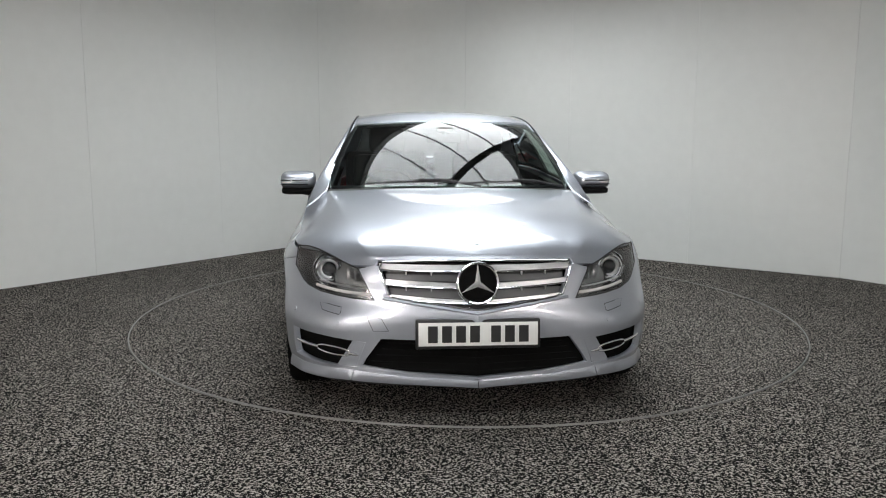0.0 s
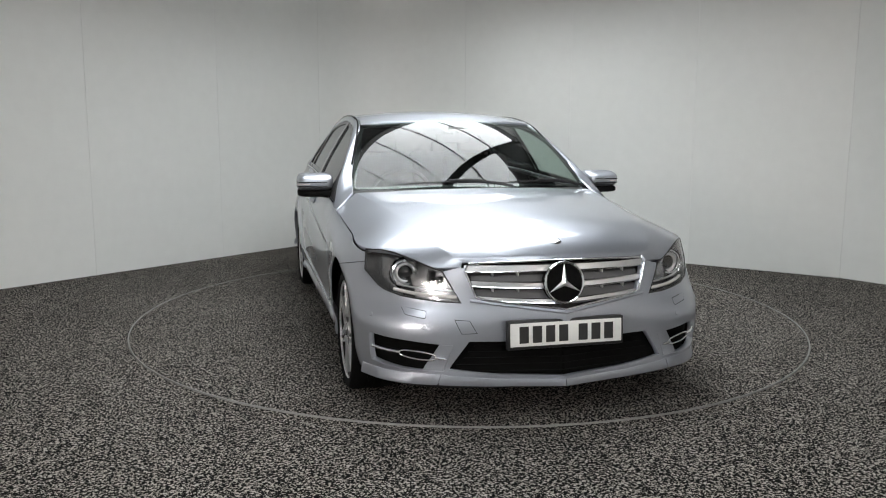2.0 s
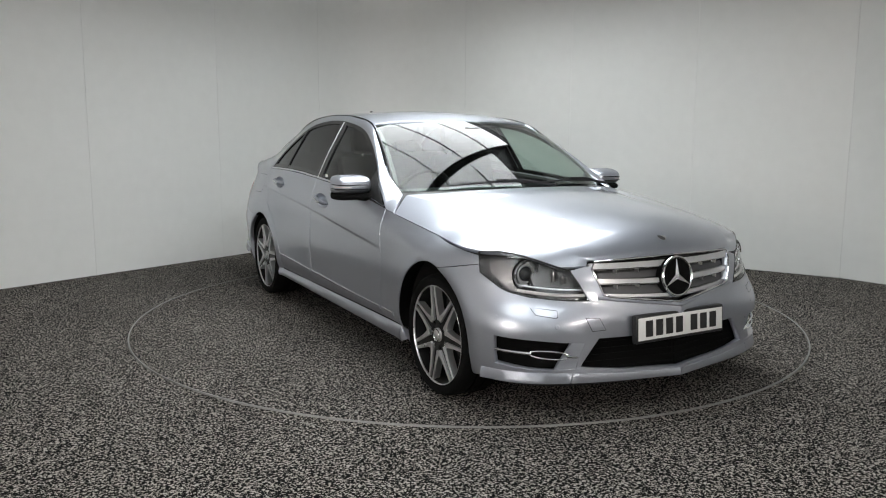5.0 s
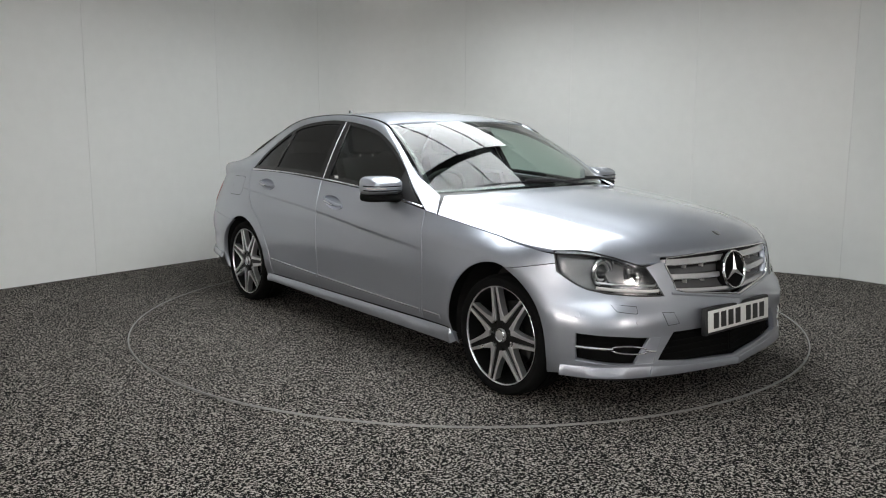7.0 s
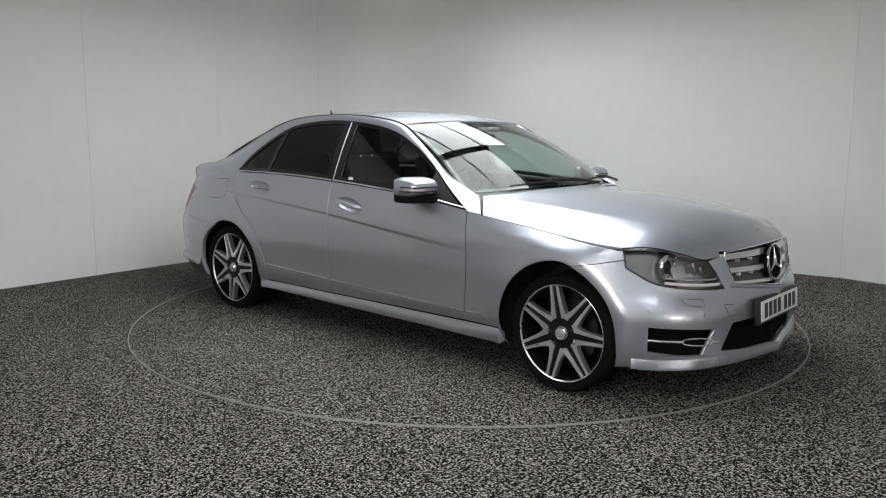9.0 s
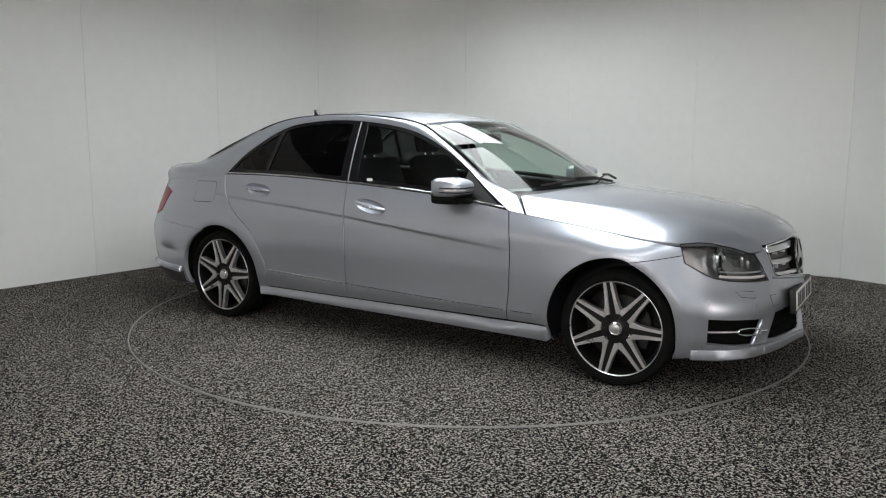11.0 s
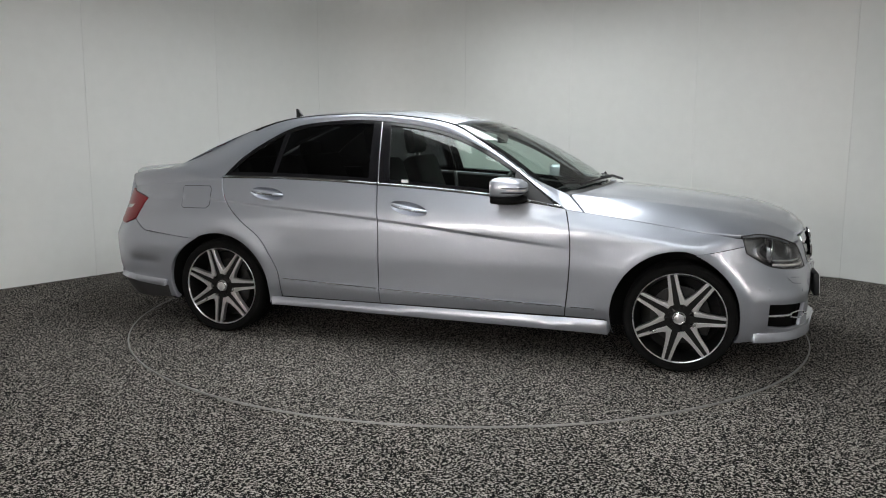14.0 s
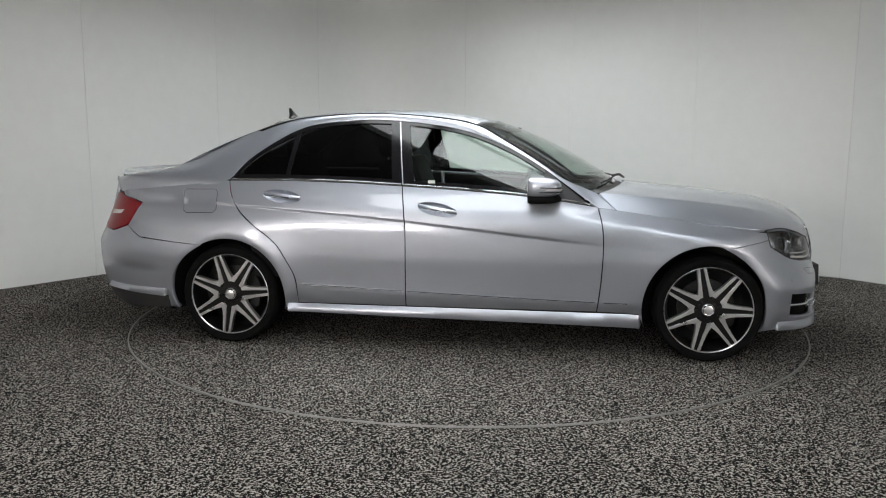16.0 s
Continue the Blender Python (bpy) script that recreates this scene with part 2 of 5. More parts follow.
def mesh2d(loops, step, lines=()):
    """Triangles inside loops[0] and outside the rest: points, triangles and the loops' point numbers."""
    from mathutils.geometry import delaunay_2d_cdt

    loops = [resample(l, step) for l in loops]
    pts, edges, ids = [], [], []
    for l in loops:
        o = len(pts)
        pts += l
        ids.append(list(range(o, o + len(l))))
        edges += [(o + i, o + (i + 1) % len(l)) for i in range(len(l))]
    for ln in lines:
        L = [p for p in resample(ln, step * 0.5, False)]
        ok = inside(np.array([p[0] for p in L]), np.array([p[1] for p in L]), loops[0])
        D = np.array([(p[0], p[1]) for p in pts])
        keep = [p for p, k in zip(L, ok) if k and np.min((D[:, 0] - p[0]) ** 2 + (D[:, 1] - p[1]) ** 2) > (0.15 * step) ** 2]
        o = len(pts)
        pts = pts + keep
        edges += [(o + i, o + i + 1) for i in range(len(keep) - 1)]
    B = np.array([(p[0], p[1]) for p in pts])
    lo, hi = B.min(0), B.max(0)
    gx, gy = np.meshgrid(np.arange(lo[0] + step / 2, hi[0], step), np.arange(lo[1] + step / 2, hi[1], step))
    gx, gy = gx.ravel(), gy.ravel()
    ok = inside(gx, gy, loops[0])
    for l in loops[1:]:
        ok &= ~inside(gx, gy, l)
    gx, gy = gx[ok], gy[ok]
    if len(gx):
        far = np.array([np.min((B[:, 0] - x) ** 2 + (B[:, 1] - y) ** 2) > (0.55 * step) ** 2 for x, y in zip(gx, gy)])
        gx, gy = gx[far], gy[far]
    allp = pts + [Vector((x, y)) for x, y in zip(gx, gy)]
    vs, _, fs, ov, _, _ = delaunay_2d_cdt(allp, edges, [], 0, 1e-7)
    back = {}
    for i, o in enumerate(ov):
        for k in o:
            back[k] = i
    C = np.array([((vs[f[0]] + vs[f[1]] + vs[f[2]]) / 3)[:] for f in fs])
    ok = inside(C[:, 0], C[:, 1], loops[0])
    for l in loops[1:]:
        ok &= ~inside(C[:, 0], C[:, 1], l)
    return vs, [f for f, k in zip(fs, ok) if k], [[back[i] for i in l] for l in ids]


def skin(name, chart, loops, material, parent, side=-1, step=0.04, depth=0.007, off=0.0, label="", lines=()):
    """A panel cut from a smooth surface chart(a, b), with edges turned inwards. side: -1 right, 1 left, 0 both halves in one piece."""
    vs, fs, ids = mesh2d(loops, step, lines)
    e = 1e-3
    V, N = [], []
    for p in vs:
        P = chart(p[0], p[1])
        n = (chart(p[0] + e, p[1]) - chart(p[0] - e, p[1])).cross(chart(p[0], p[1] + e) - chart(p[0], p[1] - e))
        n = n.normalized() if n.length > 1e-12 else Vector((0, 0, 1))
        c = Vector((max(-1.3, min(1.2, P.x)), 0, 0.55))
        if n.dot(P - c) < 0:
            n = -n
        V.append(P + n * off)
        N.append(n)
    verts, faces, normals = [], [], []
    turn = [1 if sum(vs[l[i - 1]].x * vs[l[i]].y - vs[l[i]].x * vs[l[i - 1]].y for i in range(len(l))) > 0 else -1 for l in ids]
    for sg in ((-1, 1) if side == 0 else (side,)):
        o = len(verts)
        MV = [Vector((v.x, v.y * sg, v.z)) for v in V]
        MN = [Vector((n.x, n.y * sg, n.z)) for n in N]
        verts += MV
        for f in fs:
            a, b, c = f
            if (MV[b] - MV[a]).cross(MV[c] - MV[a]).dot(MN[a] + MN[b] + MN[c]) < 0:
                a, b, c = a, c, b
            faces.append((o + a, o + b, o + c))
            normals += [MN[a], MN[b], MN[c]]
        if depth:
            for li, l in enumerate(ids):
                o2 = len(verts)
                verts += [MV[i] for i in l] + [MV[i] - depth * MN[i] for i in l]
                n = len(l)
                for i in range(n):
                    j = (i + 1) % n
                    if side == 0 and abs(MV[l[i]].y) < 1e-4 and abs(MV[l[j]].y) < 1e-4:
                        continue
                    q = (o2 + i, o2 + j, o2 + n + j, o2 + n + i)
                    fn = (verts[q[1]] - verts[q[0]]).cross(verts[q[3]] - verts[q[0]])
                    fn = fn.normalized() if fn.length > 1e-12 else Vector((0, 0, 1))
                    d2 = vs[l[j]] - vs[l[i]]
                    m2 = (vs[l[j]] + vs[l[i]]) / 2
                    o2d = Vector((d2.y, -d2.x)).normalized() * (turn[li] * (1 if li == 0 else -1)) * 1e-3
                    o3 = chart(m2[0] + o2d.x, m2[1] + o2d.y) - chart(m2[0], m2[1])
                    o3.y *= sg
                    if fn.dot(o3) < 0:
                        fn = -fn
                        faces.append(q[::-1])
                        normals += [fn, fn, (MN[l[j]] + fn).normalized(), (MN[l[i]] + fn).normalized()]
                    else:
                        faces.append(q)
                        normals += [(MN[l[i]] + fn).normalized(), (MN[l[j]] + fn).normalized(), fn, fn]
    me = bpy.data.meshes.new(name)
    me.from_pydata([v[:] for v in verts], [], faces)
    me.shade_smooth()
    me.normals_split_custom_set([n[:] for n in normals])
    me.materials.append(material)
    ob = new(name, me)
    ob.parent = parent
    if label:
        ob["label"] = label
    return ob


# ---------------- the studio room ----------------
ROOM = [(-5.60, -1.94), (-3.92, 0.31), (-3.21, 1.25), (-1.62, 3.36), (-0.02, 3.49), (2.13, 2.14), (3.26, 1.45), (5.00, -0.52), (5.00, -6.9), (-5.60, -6.9)]
WALL_H = 3.9


def build_room():
    bm = bmesh.new()
    vs = [bm.verts.new((x * 1.12, y * 1.09, -0.004)) for x, y in ROOM]
    bm.faces.new(vs[::-1])
    r = bmesh.ops.extrude_face_region(bm, geom=list(bm.faces))
    bmesh.ops.translate(bm, vec=(0, 0, -0.12), verts=[v for v in r["geom"] if isinstance(v, bmesh.types.BMVert)])
    bmesh.ops.recalc_face_normals(bm, faces=bm.faces)
    fl = part("floor", bm, FLECK, None, smooth=False)
    tagged(fl, "dark grey studio flooring with pale flecks", "floor", kind="structure")
    bm = bmesh.new()
    vs = [bm.verts.new((x * 1.12, y * 1.09, WALL_H)) for x, y in ROOM]
    bm.faces.new(vs)
    r = bmesh.ops.extrude_face_region(bm, geom=list(bm.faces))
    bmesh.ops.translate(bm, vec=(0, 0, 0.12), verts=[v for v in r["geom"] if isinstance(v, bmesh.types.BMVert)])
    bmesh.ops.recalc_face_normals(bm, faces=bm.faces)
    ce = part("ceiling", bm, CEIL, None, smooth=False)
    tagged(ce, "dark painted studio ceiling", "ceiling", kind="structure")
    names = ["wall_west", "wall_west_front", "wall_northwest", "wall_north", "wall_northeast", "wall_northeast_end", "wall_east", "wall_east_rear", "wall_south", "wall_west_rear"]
    # the far corner is one curved wall
    P0, PC, P2 = Vector((-1.62, 3.36)), Vector((-1.03, 4.12)), Vector((-0.02, 3.49))
    bm = bmesh.new()
    cols = []
    for k in range(17):
        t = k / 16
        q = P0 * (1 - t) ** 2 + PC * 2 * t * (1 - t) + P2 * t * t
        d = ((PC - P0) * (1 - t) + (P2 - PC) * t).normalized()
        o = Vector((-d.y, d.x)) * 0.1
        cols.append([bm.verts.new((q.x + o.x * j, q.y + o.y * j, z)) for j, z in ((0, -0.1), (0, WALL_H), (1, WALL_H), (1, -0.1))])
    for a, b in zip(cols, cols[1:]):
        for j in range(4):
            bm.faces.new((a[j], a[(j + 1) % 4], b[(j + 1) % 4], b[j]))
    bmesh.ops.recalc_face_normals(bm, faces=bm.faces)
    w = part("wall_north", bm, WALL, None)
    tagged(w, "smooth white curved corner of the studio wall", "wall", kind="structure")
    for i, nm in enumerate(names):
        if nm == "wall_north":
            continue
        a, b = Vector((*ROOM[i], 0)), Vector((*ROOM[(i + 1) % len(ROOM)], 0))
        d = (b - a).normalized()
        out = Vector((-d.y, d.x, 0))
        L = (b - a).length
        m = Matrix.Translation(a) @ Matrix((d, out, Vector((0, 0, 1)))).transposed().to_4x4()
        w = part(nm, box(-0.02, L + 0.02, 0.006, 0.11, -0.1, WALL_H), BLACK, None, smooth=False)
        w.matrix_basis = m
        tagged(w, "studio wall clad in plain pale panels" if i == 0 else "studio wall clad in smooth white panels", "wall", kind="structure")
        n = max(1, round(L / 1.45))
        if i in (2, 5):
            n = 2 if i == 2 else 1
        for k in range(n):
            p = part("wall_panel", box(L * k / n + 0.0006, L * (k + 1) / n - 0.0006, 0, 0.006, -0.002, WALL_H, 0.0005), PALEWALL if i == 0 else WALL, w, smooth=False)


def build_turntable():
    t = thing("turntable", "round flush car turntable with flecked covering and thin metal rim", "turntable")
    R = 2.215
    bm = bmesh.new()
    top = [bm.verts.new((R * math.cos(2 * math.pi * i / 160), R * math.sin(2 * math.pi * i / 160), 0)) for i in range(160)]
    low = [bm.verts.new((v.co.x, v.co.y, -0.012)) for v in top]
    bm.faces.new(top)
    for i in range(160):
        bm.faces.new((top[i], low[i], low[(i + 1) % 160], top[(i + 1) % 160]))
    part("deck", bm, FLECK, t, smooth=False)
    ring = lathe([(R - 0.001, 0.0), (R + 0.0005, 0.004), (R + 0.006, 0.004), (R + 0.008, 0.0), (R + 0.008, -0.008), (R - 0.001, -0.008)], 160)
    bmesh.ops.transform(ring, matrix=Matrix.Rotation(radians(90), 4, "X"), verts=ring.verts)
    part("rim_trim", ring, RINGSTEEL, t, "thin steel edge ring")
    return t


def build_light_box():
    """A large overhead light box: glowing fabric panes between dark bars, in a dark frame."""
    lb = thing("light_box", "large overhead light box with white diffuser panes and dark bars", "light")
    z = 2.75

    def at(n, b, dz=0.0):
        # n across the long beam, b across the thin bars
        det = 0.89 * 0.64 + 0.45 * 0.77
        return Vector(((0.64 * n + 0.45 * b) / det, (0.89 * b - 0.77 * n) / det, z + dz))

    def slab(n0, n1, b0, b1, z0, z1):
        bm = bmesh.new()
        q = [(n0, b0), (n1, b0), (n1, b1), (n0, b1)]
        lo = [bm.verts.new(at(n, b, z0)) for n, b in q]
        hi = [bm.verts.new(at(n, b, z1)) for n, b in q]
        bm.faces.new(lo)
        bm.faces.new(hi)
        for i in range(4):
            bm.faces.new((lo[i], lo[(i + 1) % 4], hi[(i + 1) % 4], hi[i]))
        bmesh.ops.recalc_face_normals(bm, faces=bm.faces)
        return bm

    bs = [-1.55, -1.10, -0.43, 0.24, 0.91, 1.58]
    for n0, n1, rows in ((-1.10, 0.17, 5), (0.275, 1.41, 4)):
        for k in range(rows):
            part("diffuser_pane", slab(n0 + 0.01, n1 - 0.01, bs[k] + 0.012, bs[k + 1] - 0.012, 0.0, 0.02), BOXLIGHT, lb, smooth=False)
        # outer bars hang lower, an added skirt that shades the upper walls
        for k in range(rows + 1):
            part("thin_bar", slab(n0, n1, bs[k] - 0.014, bs[k] + 0.014, -0.14 if k in (0, rows) else -0.02, 0.04), BLACK, lb, smooth=False)
        part("edge_bar", slab(n0 - 0.03, n0 + 0.01, bs[0], bs[rows], -0.14 if n0 < 0 else -0.02, 0.05), BLACK, lb, smooth=False)
        part("edge_bar", slab(n1 - 0.01, n1 + 0.03, bs[0], bs[rows], -0.14 if n1 > 1 else -0.02, 0.05), BLACK, lb, smooth=False)
        for b in (bs[0], bs[rows]):
            for n in (n0, n1):
                p = at(n, b, 0.03)
                part("hanger", tube([p, (p.x, p.y, WALL_H)], 0.008), METAL, lb)
    part("main_beam", slab(0.188, 0.257, bs[0] - 0.1, bs[-1] + 0.1, -0.05, 0.06), BLACK, lb, "dark main beam", smooth=False)
    return lb


def build_wall_lamp(x, y, z, turn):
    t = thing("wall_lamp", "slim white wall lamp with a lit warm panel", "light", "wall lamps behind the camera")
    part("housing", box(-0.62, 0.62, -0.041, 0.012, -0.09, 0.09, 0.008), SATIN, t)
    part("lit_panel", box(-0.60, 0.60, 0.011, 0.016, -0.07, 0.07), TUBE, t, smooth=False)
    for s in (-0.61, 0.61):
        part("end_cap", box(s - 0.015, s + 0.015, -0.03, 0.02, -0.094, 0.094, 0.004), SATIN, t)
    t.matrix_basis = pose(x, y, z, 0, 0, turn)
    return t


def build_ceiling_light(x, y, z):
    """A wide ceiling light over the place where the camera stands."""
    t = thing("ceiling_light", "wide white ceiling light panel hung from the dark ceiling", "light", "ceiling lights above the camera")
    part("diffuser", box(-0.97, 0.97, -0.62, 0.62, 0.0, 0.02), BOXLIGHT, t, smooth=False)
    for y0 in (-0.65, 0.62):
        part("frame_side", box(-1.0, 1.0, y0, y0 + 0.03, -0.03, 0.06), SATIN, t, smooth=False)
    for x0 in (-1.0, 0.97):
        part("frame_end", box(x0, x0 + 0.03, -0.62, 0.62, -0.03, 0.06), SATIN, t, smooth=False)
    part("backing", box(-0.97, 0.97, -0.62, 0.62, 0.03, 0.05), BLACK, t, smooth=False)
    for hx in (-0.8, 0.8):
        part("hanger", tube([(hx, 0, 0.04), (hx, 0, WALL_H - z)], 0.008), METAL, t)
    t.matrix_basis = pose(x, y, z)
    return t


build_room()
turntable = build_turntable()
light_box = build_light_box()
# the unseen pair at x 3.9 is added as fill light
for lx in (-3.6, -2.3, 3.9):
    for lz in (1.5, 1.95):
        build_wall_lamp(lx, -6.859, lz, 0)

for lx in (-1.1, 1.1):
    build_ceiling_light(lx, -5.1, 3.5)


# ---------------- the car's body surfaces ----------------
# Car space: x forward with the axles at +-1.38, y sideways, z up from the ground.
K_SIDE = curve((0.13, 0.79), (0.17, 0.825), (0.23, 0.852), (0.30, 0.868), (0.42, 0.873), (0.56, 0.881), (0.70, 0.881), (0.79, 0.866), (0.87, 0.840), (0.96, 0.806), (1.06, 0.755))
NOSE = curve((0.13, 2.06), (0.17, 2.118), (0.22, 2.130), (0.28, 2.122), (0.40, 2.120), (0.47, 2.122), (0.53, 2.108), (0.60, 2.080), (0.72, 2.048), (0.80, 1.99))
NOSE_N = curve((0.15, 3.2), (0.40, 3.2), (0.55, 2.5), (0.74, 2.12), (0.85, 2.05))
TAIL = curve((0.13, -2.28), (0.20, -2.36), (0.30, -2.42), (0.45, -2.455), (0.56, -2.455), (0.64, -2.415), (0.72, -2.375), (0.82, -2.34), (0.92, -2.315), (1.0, -2.29))
BELT = curve((-2.25, 0.885), (-2.05, 0.90), (-1.80, 0.925), (-1.60, 0.945), (-1.38, 0.970), (-1.04, 0.974), (-0.70, 0.968), (-0.34, 0.952), (-0.05, 0.937), (0.43, 0.900), (0.77, 0.852))
SHUT_Y = curve((0.5, 0.842), (0.77, 0.832), (1.15, 0.822), (1.45, 0.804), (1.663, 0.779))
SHUT_Z = curve((0.5, 0.89), (0.77, 0.849), (1.15, 0.797), (1.45, 0.757), (1.663, 0.742))
CREASE = curve((-2.1, 0.872), (-1.65, 0.855), (-1.03, 0.818), (-0.33, 0.766), (0.43, 0.690), (0.80, 0.655), (1.2, 0.62))
X_FRONT, X_REAR = 1.35, -1.50
WHEEL_Z = 0.305


def half_width(x, z):
    w = K_SIDE(z)
    # plan taper towards the tail, stronger up high
    if x < -0.9:
        w *= 1 - (0.012 + 0.055 * sstep((z - 0.5) / 0.45)) * sstep((-x - 0.9) / 1.3)
    # fold line along the doors
    fade = sstep((0.95 - x) / 0.7) * sstep((x + 2.15) / 0.3)
    d = CREASE(x) - z
    if fade > 0 and d > -0.05:
        w -= fade * 0.0085 * sstep(d / 0.022) * math.exp(-max(d, 0) / 0.10)
    # ridge along the side of the rear bumper
    if x < -1.70:
        d = 0.437 + 0.071 * (-1.753 - x) - z
        if d > -0.03:
            w -= 0.006 * sstep((-1.70 - x) / 0.08) * sstep((d + 0.008) / 0.024) * math.exp(-max(d, 0) / 0.09)
    # doors tuck in above the skirts
    if -1.1 < x < 1.1:
        w -= 0.016 * sstep((0.335 - z) / 0.10) * sstep((1.1 - abs(x)) / 0.12)
    # flared arches
    for cx in (1.38, -1.38):
        r = math.hypot(x - cx, z - 0.295)
        if z > 0.2:
            w += 0.010 * math.exp(-(((r - 0.355) / 0.05) ** 2)) + 0.008 * math.exp(-(((r - 0.42) / 0.10) ** 2)) * sstep((z - 0.25) / 0.2)
    # rounded shoulder under the bonnet's edge
    if 0.5 < x < 1.75:
        zs, ys = SHUT_Z(min(x, 1.663)), SHUT_Y(min(x, 1.663))
        t = (z - (zs - 0.10)) / 0.10
        if t > 0:
            w0 = w
            w = w0 - (w0 - ys) * min(t, 1.3) ** 2 * sstep((x - 0.5) / 0.2) * sstep((1.68 - x) / 0.36)
    return w


def shell(s, z):
    """Lower body: s runs along the side and round the corners, z up."""
    if s > X_FRONT:
        al = s - X_FRONT
        a, n = NOSE(z) - X_FRONT, NOSE_N(z)
        ca, sa = max(math.cos(al), 0.0), math.sin(al)
        r = 1 / (ca**n + sa**n) ** (1 / n)
        x = X_FRONT + a * r * sa
        y = half_width(x, z) * r * ca
        # the bumper is pointed in the middle and square at its corners
        q = min(y / 0.85, 1.0)
        return Vector((x - 0.18 * q * (1 - q) * (1 - sstep((z - 0.48) / 0.18)), y, z))
    if s < X_REAR:
        al = X_REAR - s
        a, n = X_REAR - TAIL(z), 3.1
        ca, sa = max(math.cos(al), 0.0), math.sin(al)
        r = 1 / (ca**n + sa**n) ** (1 / n)
        x = X_REAR - a * r * sa
        return Vector((x, half_width(x, z) * r * ca, z))
    return Vector((s, half_width(s, z), z))


S_NOSE, S_TAIL = X_FRONT + math.pi / 2, X_REAR - math.pi / 2


def at_x(x, z):
    """Chart place of a point of the side given by its x and z."""
    if x > X_FRONT:
        a, n = NOSE(z) - X_FRONT, NOSE_N(z)
        X = min((x - X_FRONT) / a, 0.9999)
        return Vector((X_FRONT + math.atan2(X, (1 - X**n) ** (1 / n)), z))
    if x < X_REAR:
        X = min((X_REAR - x) / (X_REAR - TAIL(z)), 0.9999)
        return Vector((X_REAR - math.atan2(X, (1 - X**3.1) ** (1 / 3.1)), z))
    return Vector((x, z))


def at_y(y, z, rear=False):
    """Chart place of a point of the nose or tail given by its y and z."""
    lo, hi = (X_REAR, S_TAIL) if rear else (X_FRONT, S_NOSE)
    for _ in range(40):
        mid = (lo + hi) / 2
        if shell(mid, z).y > y:
            lo = mid
        else:
            hi = mid
    return Vector((lo if y > 1e-6 else (S_TAIL if rear else S_NOSE), z))


def flare(top, out, run):
    """The lower body again, flaring outwards below the height top."""

    def chart(s, z):
        p = shell(s, top)
        q = shell(s + 0.01, top) - shell(s - 0.01, top)
        n = Vector((q.y, -q.x, 0)).normalized()
        if n.y < 0 or (abs(n.y) < 1e-3 and n.x * p.x < 0):
            n = -n
        k = (top - z) / run
        p = p + n * out * (k if k < 1 else 1 - 0.5 * (k - 1))
        return Vector((p.x, max(p.y, 0.0), z))

    return chart


def glass_y(x, z):
    xx = max(-1.38, min(0.77, x))
    zb = BELT(xx)
    yb = half_width(xx, zb) - 0.008
    h = z - zb
    return yb - 0.50 * h - 0.28 * h * h


def glass_side(x, z):
    return Vector((x, glass_y(x, z), z))


def catmull(P, t):
    i = max(0, min(len(P) - 2, int(math.floor(t))))
    f = t - i
    p1, p2 = P[i], P[i + 1]
    p0 = P[i - 1] if i > 0 else p1 * 2 - p2
    p3 = P[i + 2] if i + 2 < len(P) else p2 * 2 - p1
    return 0.5 * (2 * p1 + (p2 - p0) * f + (2 * p0 - 5 * p1 + 4 * p2 - p3) * f * f + (3 * p1 - p0 - 3 * p2 + p3) * f**3)


DLO = [(0.745, 0.862), (0.61, 0.955), (0.45, 1.065), (0.26, 1.169), (0.03, 1.257), (-0.23, 1.304), (-0.56, 1.326), (-0.87, 1.302), (-1.02, 1.258), (-1.17, 1.172), (-1.29, 1.082), (-1.385, 0.975)]
RAIL_OUT = [glass_side(x, z) + Vector((0, 0.004, 0)) for x, z in DLO]
RAIL_OUT[0] = glass_side(0.745, 0.862) + Vector((0, 0.004, 0))
PILLAR_FOOT = shell(0.858, SHUT_Z(0.858))
PILLAR_HEEL = shell(0.770, SHUT_Z(0.770))
RAIL_OUT[-1] = shell(-1.40, 0.965)
RAIL_OUT += [shell(-1.60, 0.945), Vector(shell(at_x(-1.85, 0.92)[0], 0.92)), Vector(shell(at_x(-2.03, 0.902)[0], 0.902)), Vector(shell(at_x(-2.16, 0.888)[0], 0.888)), Vector(shell(at_y(0.50, 0.885, True)[0], 0.885))]
RAIL_IN = [Vector(p) for p in ((0.757, 0.722, 0.923), (0.56, 0.695, 1.005), (0.40, 0.655, 1.105), (0.22, 0.608, 1.215), (0.06, 0.575, 1.303), (-0.20, 0.56, 1.346), (-0.56, 0.555, 1.362), (-0.92, 0.555, 1.345), (-1.16, 0.555, 1.302), (-1.37, 0.565, 1.228), (-1.54, 0.588, 1.148), (-1.70, 0.62, 1.075), (-1.86, 0.648, 1.022), (-2.00, 0.65, 1.004), (-2.10, 0.62, 0.990), (-2.20, 0.55, 0.968), (-2.28, 0.45, 0.965))]


def rail(t, r):
    """Roof rail, pillars and rear shoulder: t along, r from the outer edge to the inner."""
    o, i = catmull(RAIL_OUT, t), catmull(RAIL_IN, t)
    if t < 0.6:
        k = min(t / 0.3, 1.0)
        o = PILLAR_FOOT.lerp(PILLAR_HEEL, k) if t < 0.3 else PILLAR_HEEL.lerp(catmull(RAIL_OUT, 0.6), (t - 0.3) / 0.3)
    p = o.lerp(i, r)
    bul = 0.014 * sstep((t + 0.1) / 0.9) + 0.020 * sstep((t - 9) / 3)
    b = 4 * r * (1 - r)
    return p + b * bul * Vector((0, 0.62, 0.78))


